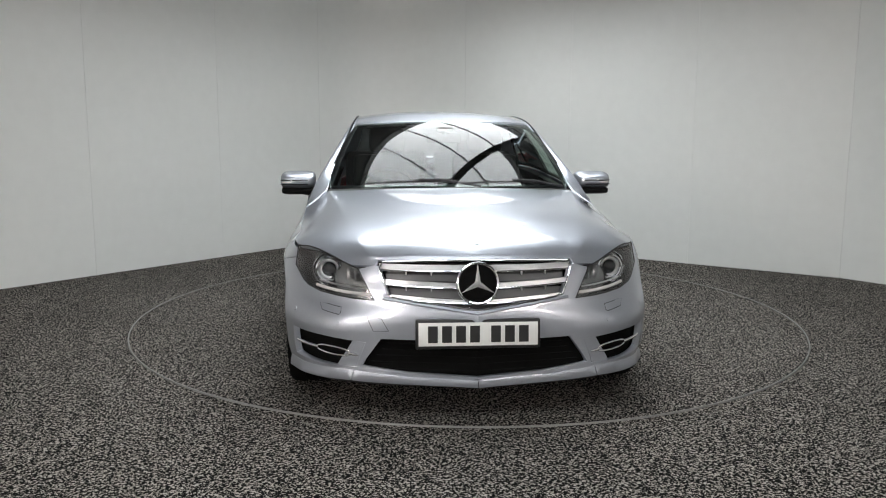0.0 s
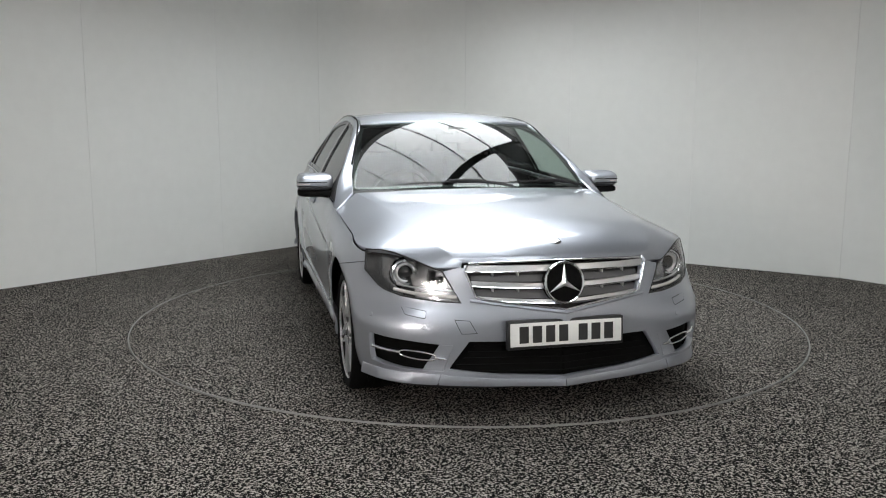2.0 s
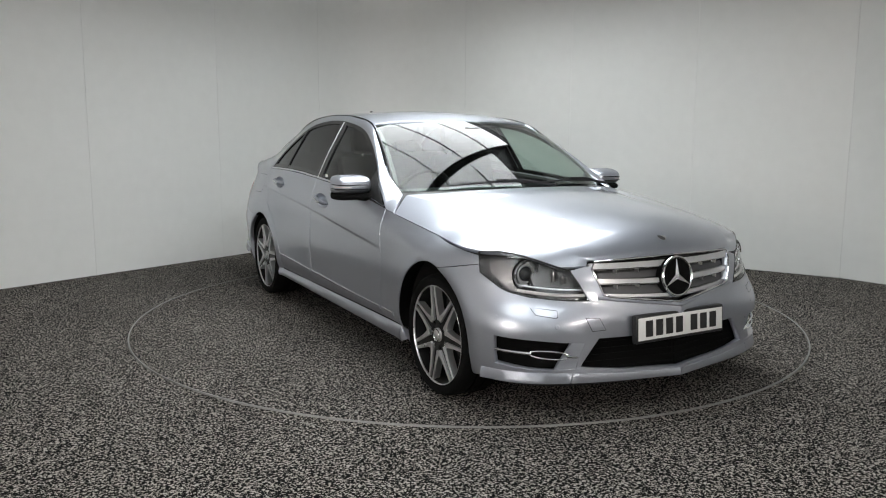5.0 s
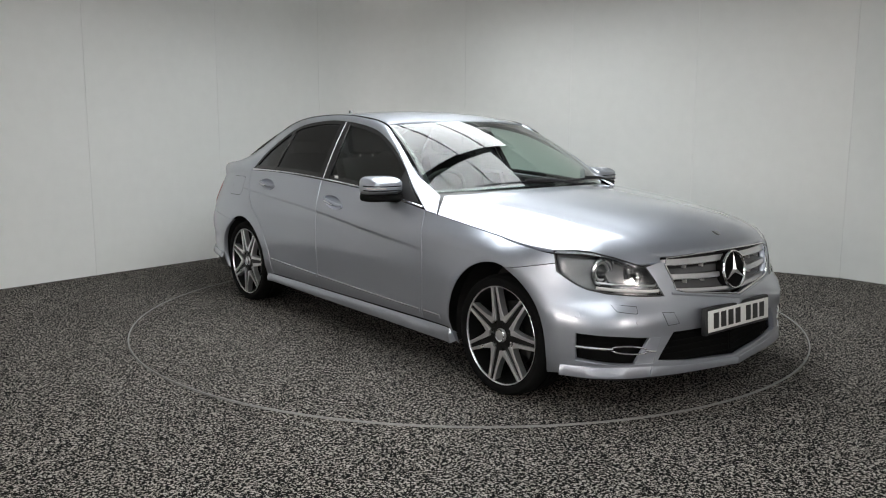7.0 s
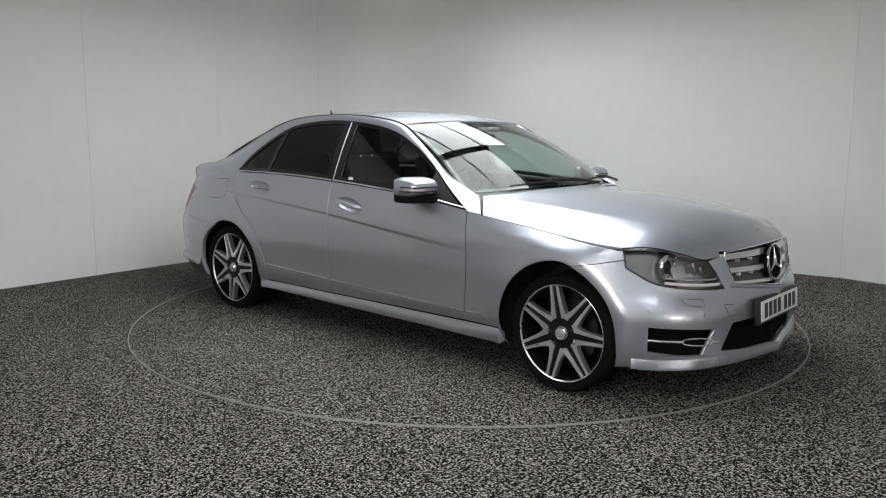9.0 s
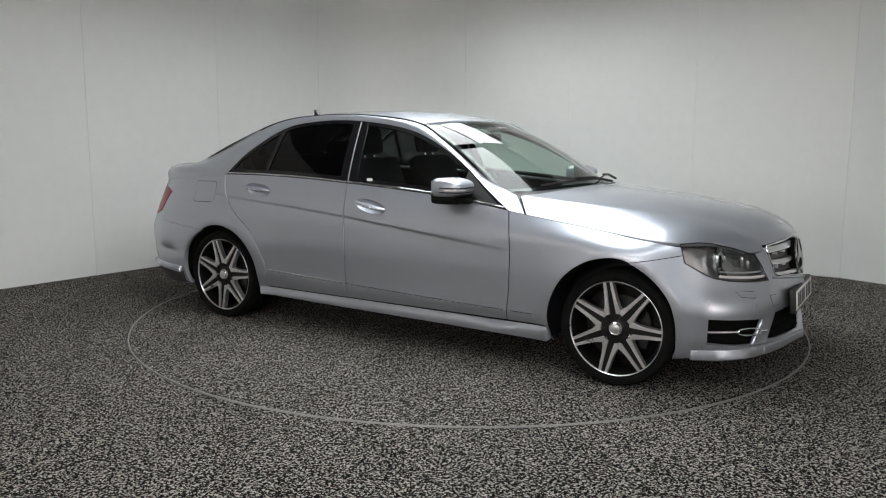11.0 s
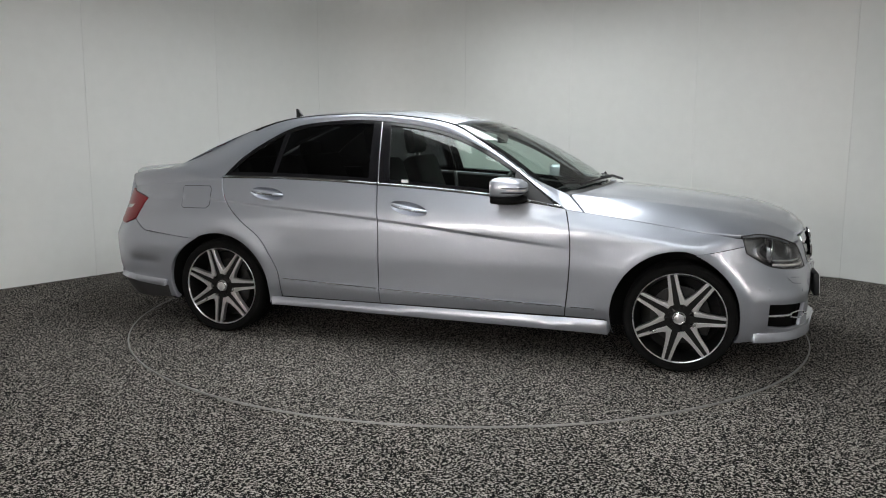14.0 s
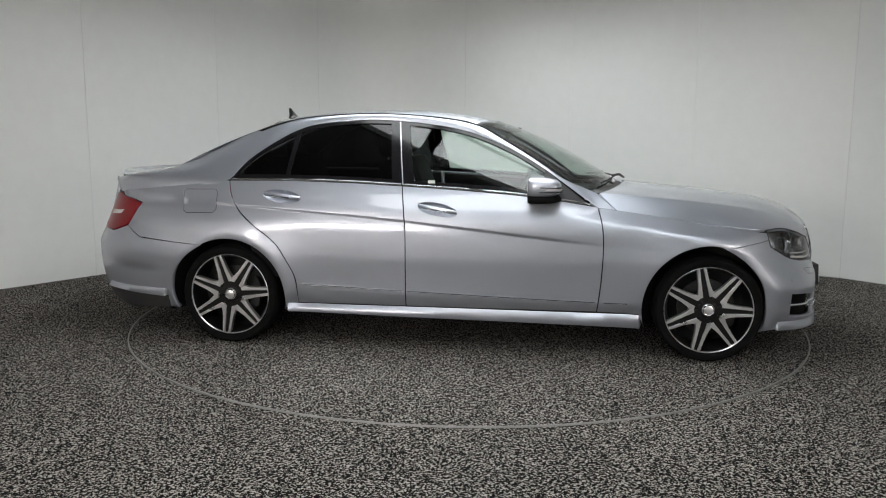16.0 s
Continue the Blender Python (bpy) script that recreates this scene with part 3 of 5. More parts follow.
ROOF_Z = curve((-1.30, 1.318), (-1.16, 1.345), (-0.95, 1.372), (-0.65, 1.392), (-0.35, 1.394), (-0.10, 1.374), (0.08, 1.342), (0.17, 1.322))


def roof(t, r):
    """Roof: t along the rails' parameter, r from the rail to the middle."""
    e = catmull(RAIL_IN, t)
    s = (t - 4.0) / 4.0
    x = e.x + (0.11 * (1 - s) * (1 - s) - 0.10 * s * s) * (1 - (1 - r) ** 2)
    zc = ROOF_Z(x)
    k = abs(1 - r) ** 2.4
    return Vector((x, e.y * (1 - r), zc + (e.z - zc) * k))


def windshield(yn, t):
    yn2 = yn * yn
    b = Vector((0.905 - 0.235 * yn2, 0.722 * yn, 0.952 - 0.022 * yn2))
    a = Vector((0.170 - 0.105 * yn2, 0.570 * yn, 1.322 - 0.024 * yn2))
    return b.lerp(a, t) + 4 * t * (1 - t) * Vector((0.016, 0, 0.028))


def rear_window(yn, t):
    yn2 = yn * yn
    b = Vector((-1.90 + 0.08 * yn2, 0.640 * yn, 1.028 - 0.010 * yn2))
    a = Vector((-1.275 + 0.09 * yn2, 0.552 * yn, 1.318 - 0.022 * yn2))
    return b.lerp(a, t) + 4 * t * (1 - t) * Vector((-0.006, 0, 0.014))


def hl(y, z):
    p = at_y(y, z)
    return shell(p[0], p[1])


HOOD_C = [Vector((x, 0, z)) for x, z in ((0.945, 0.950), (1.20, 0.929), (1.50, 0.901), (1.75, 0.868), (1.90, 0.829), (1.985, 0.787), (2.03, 0.748), (2.047, 0.722))]
HOOD_K = [Vector(p) for p in ((0.768, 0.708, 0.921), (1.15, 0.645, 0.890), (1.42, 0.600, 0.861), (1.65, 0.555, 0.830), (1.79, 0.525, 0.798), (1.885, 0.500, 0.765), (1.945, 0.462, 0.732), (1.968, 0.425, 0.713))]
HOOD_E = [Vector(shell(*at_x(x, SHUT_Z(x)))) for x in (0.866, 1.15, 1.45, 1.655)] + [hl(0.695, 0.740), hl(0.620, 0.717), hl(0.545, 0.687), hl(0.437, 0.692)]


HOOD_X = curve((0, 0.866), (1, 1.15), (2, 1.45), (3, 1.655))


def hood(v, u):
    """Bonnet: v from the windscreen to the nose, u from the middle to the edge."""
    c, k = catmull(HOOD_C, v), catmull(HOOD_K, v)
    if v <= 3:
        x = HOOD_X(v)
        e = shell(*at_x(x, SHUT_Z(x)))
    else:
        e = catmull(HOOD_E, v)
    if u <= 0.7:
        t = u / 0.7
        return Vector((c.x + (k.x - c.x) * t * t, k.y * t, c.z + (k.z - c.z) * abs(t) ** 1.7 - 0.003 * sstep((abs(t) - 0.55) / 0.3) * (1 - sstep((abs(t) - 0.8) / 0.2))))
    t = (u - 0.7) / 0.3
    f = (1 - sstep((v - 3) / 2)) * sstep((v - 0.1) / 1.2)
    return k.lerp(e, t) + 4 * t * (1 - t) * Vector((0, 0.003, 0.008)) * f


TRUNK_Z = curve((-2.42, 0.960), (-2.34, 0.970), (-2.26, 0.985), (-2.10, 1.010), (-1.88, 1.032))


def trunk(t, r):
    """Boot lid: t along the rails' parameter, r from the edge to the middle."""
    e = catmull(RAIL_IN, t)
    x = e.x - 0.05 * (1 - (1 - r) ** 2)
    zc = TRUNK_Z(x)
    return Vector((x, e.y * (1 - r), zc + (e.z - zc) * abs(1 - r) ** 2.2))


def tail_face(y, z):
    """Boot lid's upright face."""
    x = TAIL(z) + 0.10 * (y / 0.6) ** 2 + 0.006
    return Vector((x, y, z))


def inset(pts, d):
    """Shrinks a closed outline by d."""
    P = [Vector(p).to_2d() for p in pts]
    area = sum(P[i].x * P[(i + 1) % len(P)].y - P[(i + 1) % len(P)].x * P[i].y for i in range(len(P)))
    sg = 1 if area > 0 else -1
    out = []
    for i in range(len(P)):
        a, b, c = P[i - 1], P[i], P[(i + 1) % len(P)]
        d1, d2 = (b - a), (c - b)
        if d1.length < 1e-9 or d2.length < 1e-9:
            continue
        n1 = Vector((-d1.y, d1.x)).normalized() * sg
        n2 = Vector((-d2.y, d2.x)).normalized() * sg
        m = n1 + n2
        m = m.normalized() if m.length > 1e-6 else n1
        out.append(b + m * d / max(0.4, m.dot(n1)))
    return out


ARCH = 0.345
GAP = 0.0034


def line(fn, x0, x1, n=10):
    return [Vector((x0 + (x1 - x0) * i / n, fn(x0 + (x1 - x0) * i / n))) for i in range(n + 1)]


def build_car():
    car = thing("car", "silver metallic four-door saloon car with black and machined alloy wheels", "car")
    C = {}
    # --- outlines on the side ---
    fcut = spline([(0.765, 0.853), (0.79, 0.754), (0.80, 0.629), (0.793, 0.44), (0.775, 0.262)])
    bcut = spline([(-0.34, 0.953), (-0.322, 0.795), (-0.312, 0.666), (-0.312, 0.258)])
    rcut = spline([(-1.385, 0.970), (-1.365, 0.89), (-1.31, 0.800), (-1.21, 0.712), (-1.085, 0.615), (-1.01, 0.50), (-0.965, 0.40), (-0.955, 0.258)])
    fdoor = line(BELT, -0.34, 0.765) + fcut[1:] + bcut[::-1][:-1]
    rdoor = line(BELT, -1.385, -0.34) + bcut[1:] + rcut[::-1][:-1]
    f_arch = arc(1.38, 0.295, ARCH + 0.014, 200, 72, 26)
    bump_top = at_x(1.690, 0.684)
    fender = line(SHUT_Z, 0.775, 1.655, 14) + [at_x(1.672, 0.725), bump_top] + [f_arch[-1]] + f_arch[::-1][1:] + [Vector((1.0, 0.258))] + fcut[::-1][:-1]
    r_arch = arc(-1.38, 0.285, ARCH, -14, 118, 26)
    quarter = [rcut[0]] + rcut[1:] + [Vector((-1.03, 0.225))] + r_arch + [at_x(-1.72, 0.602), at_x(-1.95, 0.624), at_x(-2.045, 0.688), at_x(-1.985, 0.788), at_x(-1.957, 0.826), at_x(-2.03, 0.845), at_x(-2.12, 0.858)] + [at_x(x, BELT(x) + 0.004) for x in np.linspace(-2.15, -1.45, 14)]
    skirt = [Vector(p) for p in ((-1.02, 0.2545), (-0.3, 0.2545), (0.4, 0.2545), (1.005, 0.2545), (1.012, 0.178), (0.4, 0.187), (-0.3, 0.195), (-1.02, 0.206))]
    folds = [[Vector((x, CREASE(x) - d)) for x in np.linspace(-1.49, 0.95, 60)] for d in (0.0, 0.007, 0.014, 0.022)]
    for side in (-1, 1):
        ovals = {}
        for key, x0, x1, z0, z1 in (("rd", -1.165, -0.935, 0.894, 0.872), ("fd", -0.245, -0.015, 0.843, 0.805)):
            cx, cz, hx = (x0 + x1) / 2, (z0 + z1) / 2, (x1 - x0) / 2
            sl = (z1 - z0) / (x1 - x0)
            ovals[key] = [Vector((cx + hx * math.cos(2 * math.pi * k / 28), cz + sl * hx * math.cos(2 * math.pi * k / 28) + 0.037 * math.sin(2 * math.pi * k / 28))) for k in range(28)]
        fd = skin("front_door", shell, [inset(fdoor, GAP), ovals["fd"]], PAINT, car, side, lines=folds)
        rd = skin("rear_door", shell, [inset(rdoor, GAP), ovals["rd"]], PAINT, car, side, lines=folds)
        C["fd", side], C["rd", side] = fd, rd
        skin("front_fender", shell, [inset(fender, GAP)], PAINT, car, side, 0.035, lines=folds)
        q = skin("rear_quarter_panel", shell, [inset(quarter, GAP)], PAINT, car, side, 0.035, lines=folds)
        skin("side_skirt", flare(0.255, 0.014, 0.026), [skirt], PAINT, car, side, 0.04, 0.05, 0.002)
        # fuel flap, only on the right
        if side == -1:
            fl = [(-1.655, 0.915), (-1.465, 0.918), (-1.450, 0.900), (-1.450, 0.80), (-1.47, 0.780), (-1.64, 0.776), (-1.66, 0.79), (-1.668, 0.90)]
            flc = [at_x(*p) for p in fl]
            skin("flap_gap", shell, [flc], INKBLACK, q, side, 0.03, 0.0, 0.0008, "dark gap round the fuel flap")
            skin("fuel_flap", shell, [inset(flc, 0.0035)], PAINT, q, side, 0.03, 0.002, 0.0022)
        # rubbing strips
        for nm, x0, x1, par in (("rubbing_strip", -0.93, -0.325, rd), ("rubbing_strip", -0.30, 0.765, fd), ("rubbing_strip", 0.81, 0.94, car)):
            zz = curve((-0.94, 0.366), (-0.31, 0.342), (0.75, 0.312), (0.95, 0.309))
            lo = [Vector((x0 + (x1 - x0) * k / 8, zz(x0 + (x1 - x0) * k / 8) - 0.012)) for k in range(9)]
            hi = [Vector((p.x, p.y + 0.022)) for p in lo[::-1]]
            skin(nm, shell, [lo + hi], PAINT, par, side, 0.04, 0.012, 0.006)
            part("strip_insert", tube([(q.x, side * (shell(q.x, q.y).y + 0.006), q.y) for q in hi], 0.0028, 6), CHROME, par)
        # roof rail and pillars
        skin("roof_rail", rail, [[(0.0, 0.02), (0.15, 0.0), (0.3, 0.0), (0.45, 0.01), (1, 0.02), (11, 0.02), (12, -0.03), (15.9, -0.03), (15.9, 0.97), (12, 0.97), (0.0, 0.97)]], PAINT, car, side, 0.17, 0.012)
        skin("roof_trim", rail, [[(1.6, 0.80), (8.6, 0.76), (8.6, 0.90), (1.6, 0.92)]], RUBBER, car, side, 0.15, 0.004, 0.004, "black roof gutter trim")
        # side windows
        top = [Vector(p) for p in DLO]
        dlo = spline(top, 5)
        dlo = [p for p in dlo if p.x < 0.735]
        base = line(lambda x: BELT(x) + 0.012, -1.36, 0.715, 24)
        ring = dlo + base
        inner = inset(ring, 0.020)
        skin("window_surround", glass_side, [ring, inner], GLOSSBLACK, car, side, 0.03, 0.012, 0.001, "gloss black window surround")
        pill = [(-0.40, 0.955), (-0.27, 0.955), (-0.335, 1.312), (-0.445, 1.318)]
        skin("centre_pillar", glass_side, [pill], GLOSSBLACK, car, side, 0.04, 0.008, 0.0025, "gloss black centre pillar")
        skin("pillar_seam", glass_side, [[(-0.339, 0.958), (-0.334, 0.958), (-0.388, 1.312), (-0.393, 1.312)]], SATIN, car, side, 0.04, 0.004, 0.005, "bright door edge")
        sail = [(0.455, 0.905), (0.70, 0.874), (0.47, 1.048)]
        skin("mirror_sail", glass_side, [sail], BLACK, car, side, 0.04, 0.008, 0.0025)
        skin("quarter_divider", glass_side, [[(-1.045, 0.98), (-1.018, 0.98), (-0.985, 1.262), (-1.012, 1.262)]], GLOSSBLACK, rd, side, 0.04, 0.008, 0.002)

        def pane(x0, x1, x0t, x1t):
            keep = []
            for p in inset(ring, 0.014):
                zb, zt = 0.95, 1.31
                f = (p.y - zb) / (zt - zb)
                a, b = x0 + (x0t - x0) * f, x1 + (x1t - x1) * f
                keep.append(Vector((max(a, min(b, p.x)), p.y)))
            out = [keep[0]]
            for p in keep[1:]:
                if (p - out[-1]).length > 2e-3:
                    out.append(p)
            if (out[0] - out[-1]).length < 2e-3:
                out.pop()
            return out

        for nm, xs, mt, par in (("front_side_window", (-0.33, 0.9, -0.375, 0.9), GLASS, fd), ("rear_side_window", (-1.03, -0.34, -1.0, -0.39), PRIVACY, rd), ("quarter_window", (-1.5, -1.03, -1.5, -1.0), PRIVACY, rd)):
            g = skin(nm, glass_side, [pane(*xs)], mt, par, side, 0.05, 0.0, -0.006)
            g.visible_shadow = False
        # bright waist strip
        for x0, x1, par in ((-1.375, -0.345, rd), (-0.335, 0.735, fd)):
            pts = [glass_side(q.x, q.y) for q in line(lambda x: BELT(x) + 0.005, x0, x1, 16)]
            part("waist_strip", tube([(q.x, side * (q.y + 0.005), q.z) for q in pts], 0.0065, 8), CHROME, par, "bright waistline strip")
        # door handles: a dished recess and a pull
        for x0, x1, z0, z1, par in ((-1.165, -0.935, 0.894, 0.872, rd), (-0.245, -0.015, 0.843, 0.805, fd)):
            cx, cz, hx = (x0 + x1) / 2, (z0 + z1) / 2, (x1 - x0) / 2
            sl = (z1 - z0) / (x1 - x0)

            def dish(s, z, cx=cx, cz=cz, hx=hx, sl=sl):
                p = shell(s, z)
                q = ((s - cx) / hx) ** 2 + ((z - cz - sl * (s - cx)) / 0.037) ** 2
                p.y -= 0.042 * max(0, 1 - q) ** 0.75
                return p

            skin("handle_recess", dish, [ovals["rd" if par is rd else "fd"]], PAINT, par, side, 0.015, 0.0)
            pts = []
            for k in range(9):
                f = k / 8
                x = x0 + 0.012 + (x1 - x0 - 0.016) * f
                z = cz + sl * (x - cx) + 0.004
                y = shell(x, z).y + 0.004 + 0.028 * math.sin(math.pi * f) ** 0.6
                pts.append((x, side * y, z))
            part("door_handle", tube(pts, [0.009, 0.0105, 0.0115, 0.012, 0.012, 0.012, 0.0115, 0.0105, 0.008], 10, squash=1.1), PAINT, par)
            part("handle_trim", tube([(p[0], p[1] + side * 0.010, p[2] - 0.003) for p in pts[2:-2]], 0.006, 8), CHROME, par)

    # --- top ---
    hp = [Vector((0.02 + 6.96 * i / 30, 0.0)) for i in range(31)] + [Vector((6.98, k / 8)) for k in range(1, 8)] + [Vector((6.98 - 6.96 * i / 30, 0.998)) for i in range(31)] + [Vector((0.02, 1 - k / 8)) for k in range(1, 8)]

    def hood_chart(a, b):
        return hood(a * 4, b)

    crests = [[Vector(((0.06 + 6.6 * i / 60) / 4, b)) for i in range(61)] for b in (0.675, 0.69, 0.70, 0.712, 0.73)]
    skin("bonnet", hood_chart, [[Vector((p.x / 4, p.y)) for p in hp]], PAINT, car, 0, 0.045, 0.02, lines=crests)
    rp = [Vector((4.02 + 3.96 * i / 20, 0.01)) for i in range(21)] + [Vector((7.98, 1.0)), Vector((4.02, 1.0))]
    skin("roof", lambda a, b: roof(a * 4, b), [[Vector((p.x / 4, p.y)) for p in rp]], PAINT, car, 0, 0.06, 0.02)
    skin("boot_lid", lambda a, b: trunk(a * 4, b), [[(12.05 / 4, 0.02), (14.97 / 4, 0.02), (14.97 / 4, 1.0), (12.05 / 4, 1.0)]], PAINT, car, 0, 0.05, 0.02)
    skin("boot_face", lambda a, b: tail_face(max(a, 0), b), [[(0.0, 0.655), (0.56, 0.655), (0.58, 0.80), (0.57, 0.958), (0.0, 0.968)]], PAINT, car, 0, 0.05, 0.02)
    ws = [(0, 0.0), (0.5, 0), (1, 0), (1, 0.5), (1, 1), (0.5, 1), (0, 1)]
    g = skin("windscreen", windshield, [ws], GLASS, car, 0, 0.07, 0.0)
    g.visible_shadow = False
    skin("windscreen_seal", windshield, [[(0, -0.015), (0.5, -0.015), (1.012, -0.015), (1.012, 1.012), (0.5, 1.012), (0, 1.012), (0, 0.965), (0.5, 0.965), (0.972, 0.965), (0.972, 0.03), (0.5, 0.03), (0, 0.03)]], GLOSSBLACK, car, 0, 0.05, 0.01, -0.003)
    g = skin("rear_window", rear_window, [ws], PRIVACY, car, 0, 0.07, 0.0)
    g.visible_shadow = False
    # boot spoiler
    bm = bmesh.new()
    rows = []
    for k in range(25):
        y = -0.60 + 1.2 * k / 24
        f = 1 - (abs(y) / 0.62) ** 6
        x0 = -2.335 + 0.19 * (y / 0.6) ** 2
        zt = TRUNK_Z(-2.28)
        rows.append([bm.verts.new(v) for v in ((x0 + 0.15, y, zt + 0.002), (x0 + 0.06, y, zt + 0.010 * f + 0.002), (x0 - 0.012, y, zt + 0.022 * f), (x0 - 0.016, y, zt + 0.014 * f - 0.004), (x0 + 0.01, y, zt - 0.022))])
    for a, b in zip(rows, rows[1:]):
        for i in range(4):
            bm.faces.new((a[i], b[i], b[i + 1], a[i + 1]))
    bmesh.ops.recalc_face_normals(bm, faces=bm.faces)
    part("boot_spoiler", bm, PAINT, car, "body-coloured lip spoiler")
    build_front(car)
    build_rear(car)
    build_wheels(car)
    build_mirrors(car, C)
    build_cabin(car)
    # inner shell and floor that close the body from below and behind the gaps
    bm = bmesh.new()
    bmv = []
    for s in [X_REAR - 1.2, -1.9, -1.75, -1.4, -1.0, -0.5, 0.0, 0.5, 1.0, 1.4, 1.75, 2.1, 2.5]:
        col = []
        for z in (0.17, 0.30, 0.5, 0.70):
            p = shell(s, z)
            arch = min(math.hypot(p.x - 1.38, 0), math.hypot(p.x + 1.38, 0)) < 0.40
            yy = 0.58 if arch else p.y - 0.035
            col.append((p.x - 0.05 * (1 if p.x > 1.6 else (-1 if p.x < -1.8 else 0)), min(yy, p.y - 0.03), z))
        bmv.append(col)
    for sg in (-1, 1):
        cols = [[bm.verts.new((x, sg * y, z)) for x, y, z in c] for c in bmv]
        mids = [(bm.verts.new((c[0][0], 0, 0.17)), bm.verts.new((c[-1][0], 0, 0.70))) for c in bmv]
        for i in range(len(cols) - 1):
            for j in range(3):
                bm.faces.new((cols[i][j], cols[i + 1][j], cols[i + 1][j + 1], cols[i][j + 1]))
            bm.faces.new((cols[i][0], mids[i][0], mids[i + 1][0], cols[i + 1][0]))
            bm.faces.new((cols[i][3], mids[i][1], mids[i + 1][1], cols[i + 1][3]))
    bmesh.ops.remove_doubles(bm, verts=bm.verts, dist=1e-4)
    bmesh.ops.recalc_face_normals(bm, faces=bm.faces)
    part("underbody", bm, UNDER, car, "dark underbody")
    return car


def torus_bm(R, r, m, seg=40, sub=8, bm=None):
    """A ring about the local x axis."""
    bm = bm or bmesh.new()
    rings = []
    for i in range(seg):
        a = 2 * math.pi * i / seg
        rings.append([bm.verts.new(m @ Vector((r * math.sin(2 * math.pi * k / sub), (R + r * math.cos(2 * math.pi * k / sub)) * math.cos(a), (R + r * math.cos(2 * math.pi * k / sub)) * math.sin(a)))) for k in range(sub)])
    for i in range(seg):
        a, b = rings[i], rings[(i + 1) % seg]
        for k in range(sub):
            bm.faces.new((a[k], a[(k + 1) % sub], b[(k + 1) % sub], b[k]))
    bmesh.ops.recalc_face_normals(bm, faces=bm.faces)
    return bm


def blob(c, rx, ry, rz, n=2.6, bm=None, seg=24, rings=14, shape=None):
    """A rounded block: a superellipsoid, bent by shape if given."""
    bm = bm or bmesh.new()
    grid = []

    def pw(v):
        return math.copysign(abs(v) ** (2 / n), v)

    for i in range(rings + 1):
        ph = -math.pi / 2 + math.pi * i / rings
        row = []
        for k in range(seg):
            th = 2 * math.pi * k / seg
            p = Vector((rx * pw(math.cos(ph)) * pw(math.cos(th)), ry * pw(math.cos(ph)) * pw(math.sin(th)), rz * pw(math.sin(ph))))
            if shape:
                p = shape(p)
            row.append(bm.verts.new(p + Vector(c)))
            if i in (0, rings):
                break
        grid.append(row)
    for a, b in zip(grid, grid[1:]):
        for k in range(seg):
            j = (k + 1) % seg
            if len(a) == 1:
                bm.faces.new((a[0], b[j], b[k]))
            elif len(b) == 1:
                bm.faces.new((a[k], a[j], b[0]))
            else:
                bm.faces.new((a[k], a[j], b[j], b[k]))
    bmesh.ops.recalc_face_normals(bm, faces=bm.faces)
    return bm


HEADLIGHT = [("x", 1.668, 0.737), ("y", 0.738, 0.743), ("y", 0.695, 0.737), ("y", 0.620, 0.713), ("y", 0.545, 0.683), ("y", 0.512, 0.674), ("y", 0.485, 0.620), ("y", 0.446, 0.544), ("y", 0.53, 0.546), ("y", 0.60, 0.552), ("y", 0.68, 0.561), ("y", 0.738, 0.578), ("y", 0.763, 0.596), ("x", 1.697, 0.650)]


def chart_pts(lst):
    return [at_x(a, z) if k == "x" else at_y(a, z) for k, a, z in lst]


def front_point(y, z, off=0.0):
    s, z2 = at_y(abs(y), z)
    e = 1e-3
    n = (shell(s + e, z2) - shell(s - e, z2)).cross(shell(s, z2 + e) - shell(s, z2 - e)).normalized()
    p = shell(s, z2)
    if n.x < 0:
        n = -n
    p = p + n * off
    return Vector((p.x, math.copysign(p.y, y), p.z))


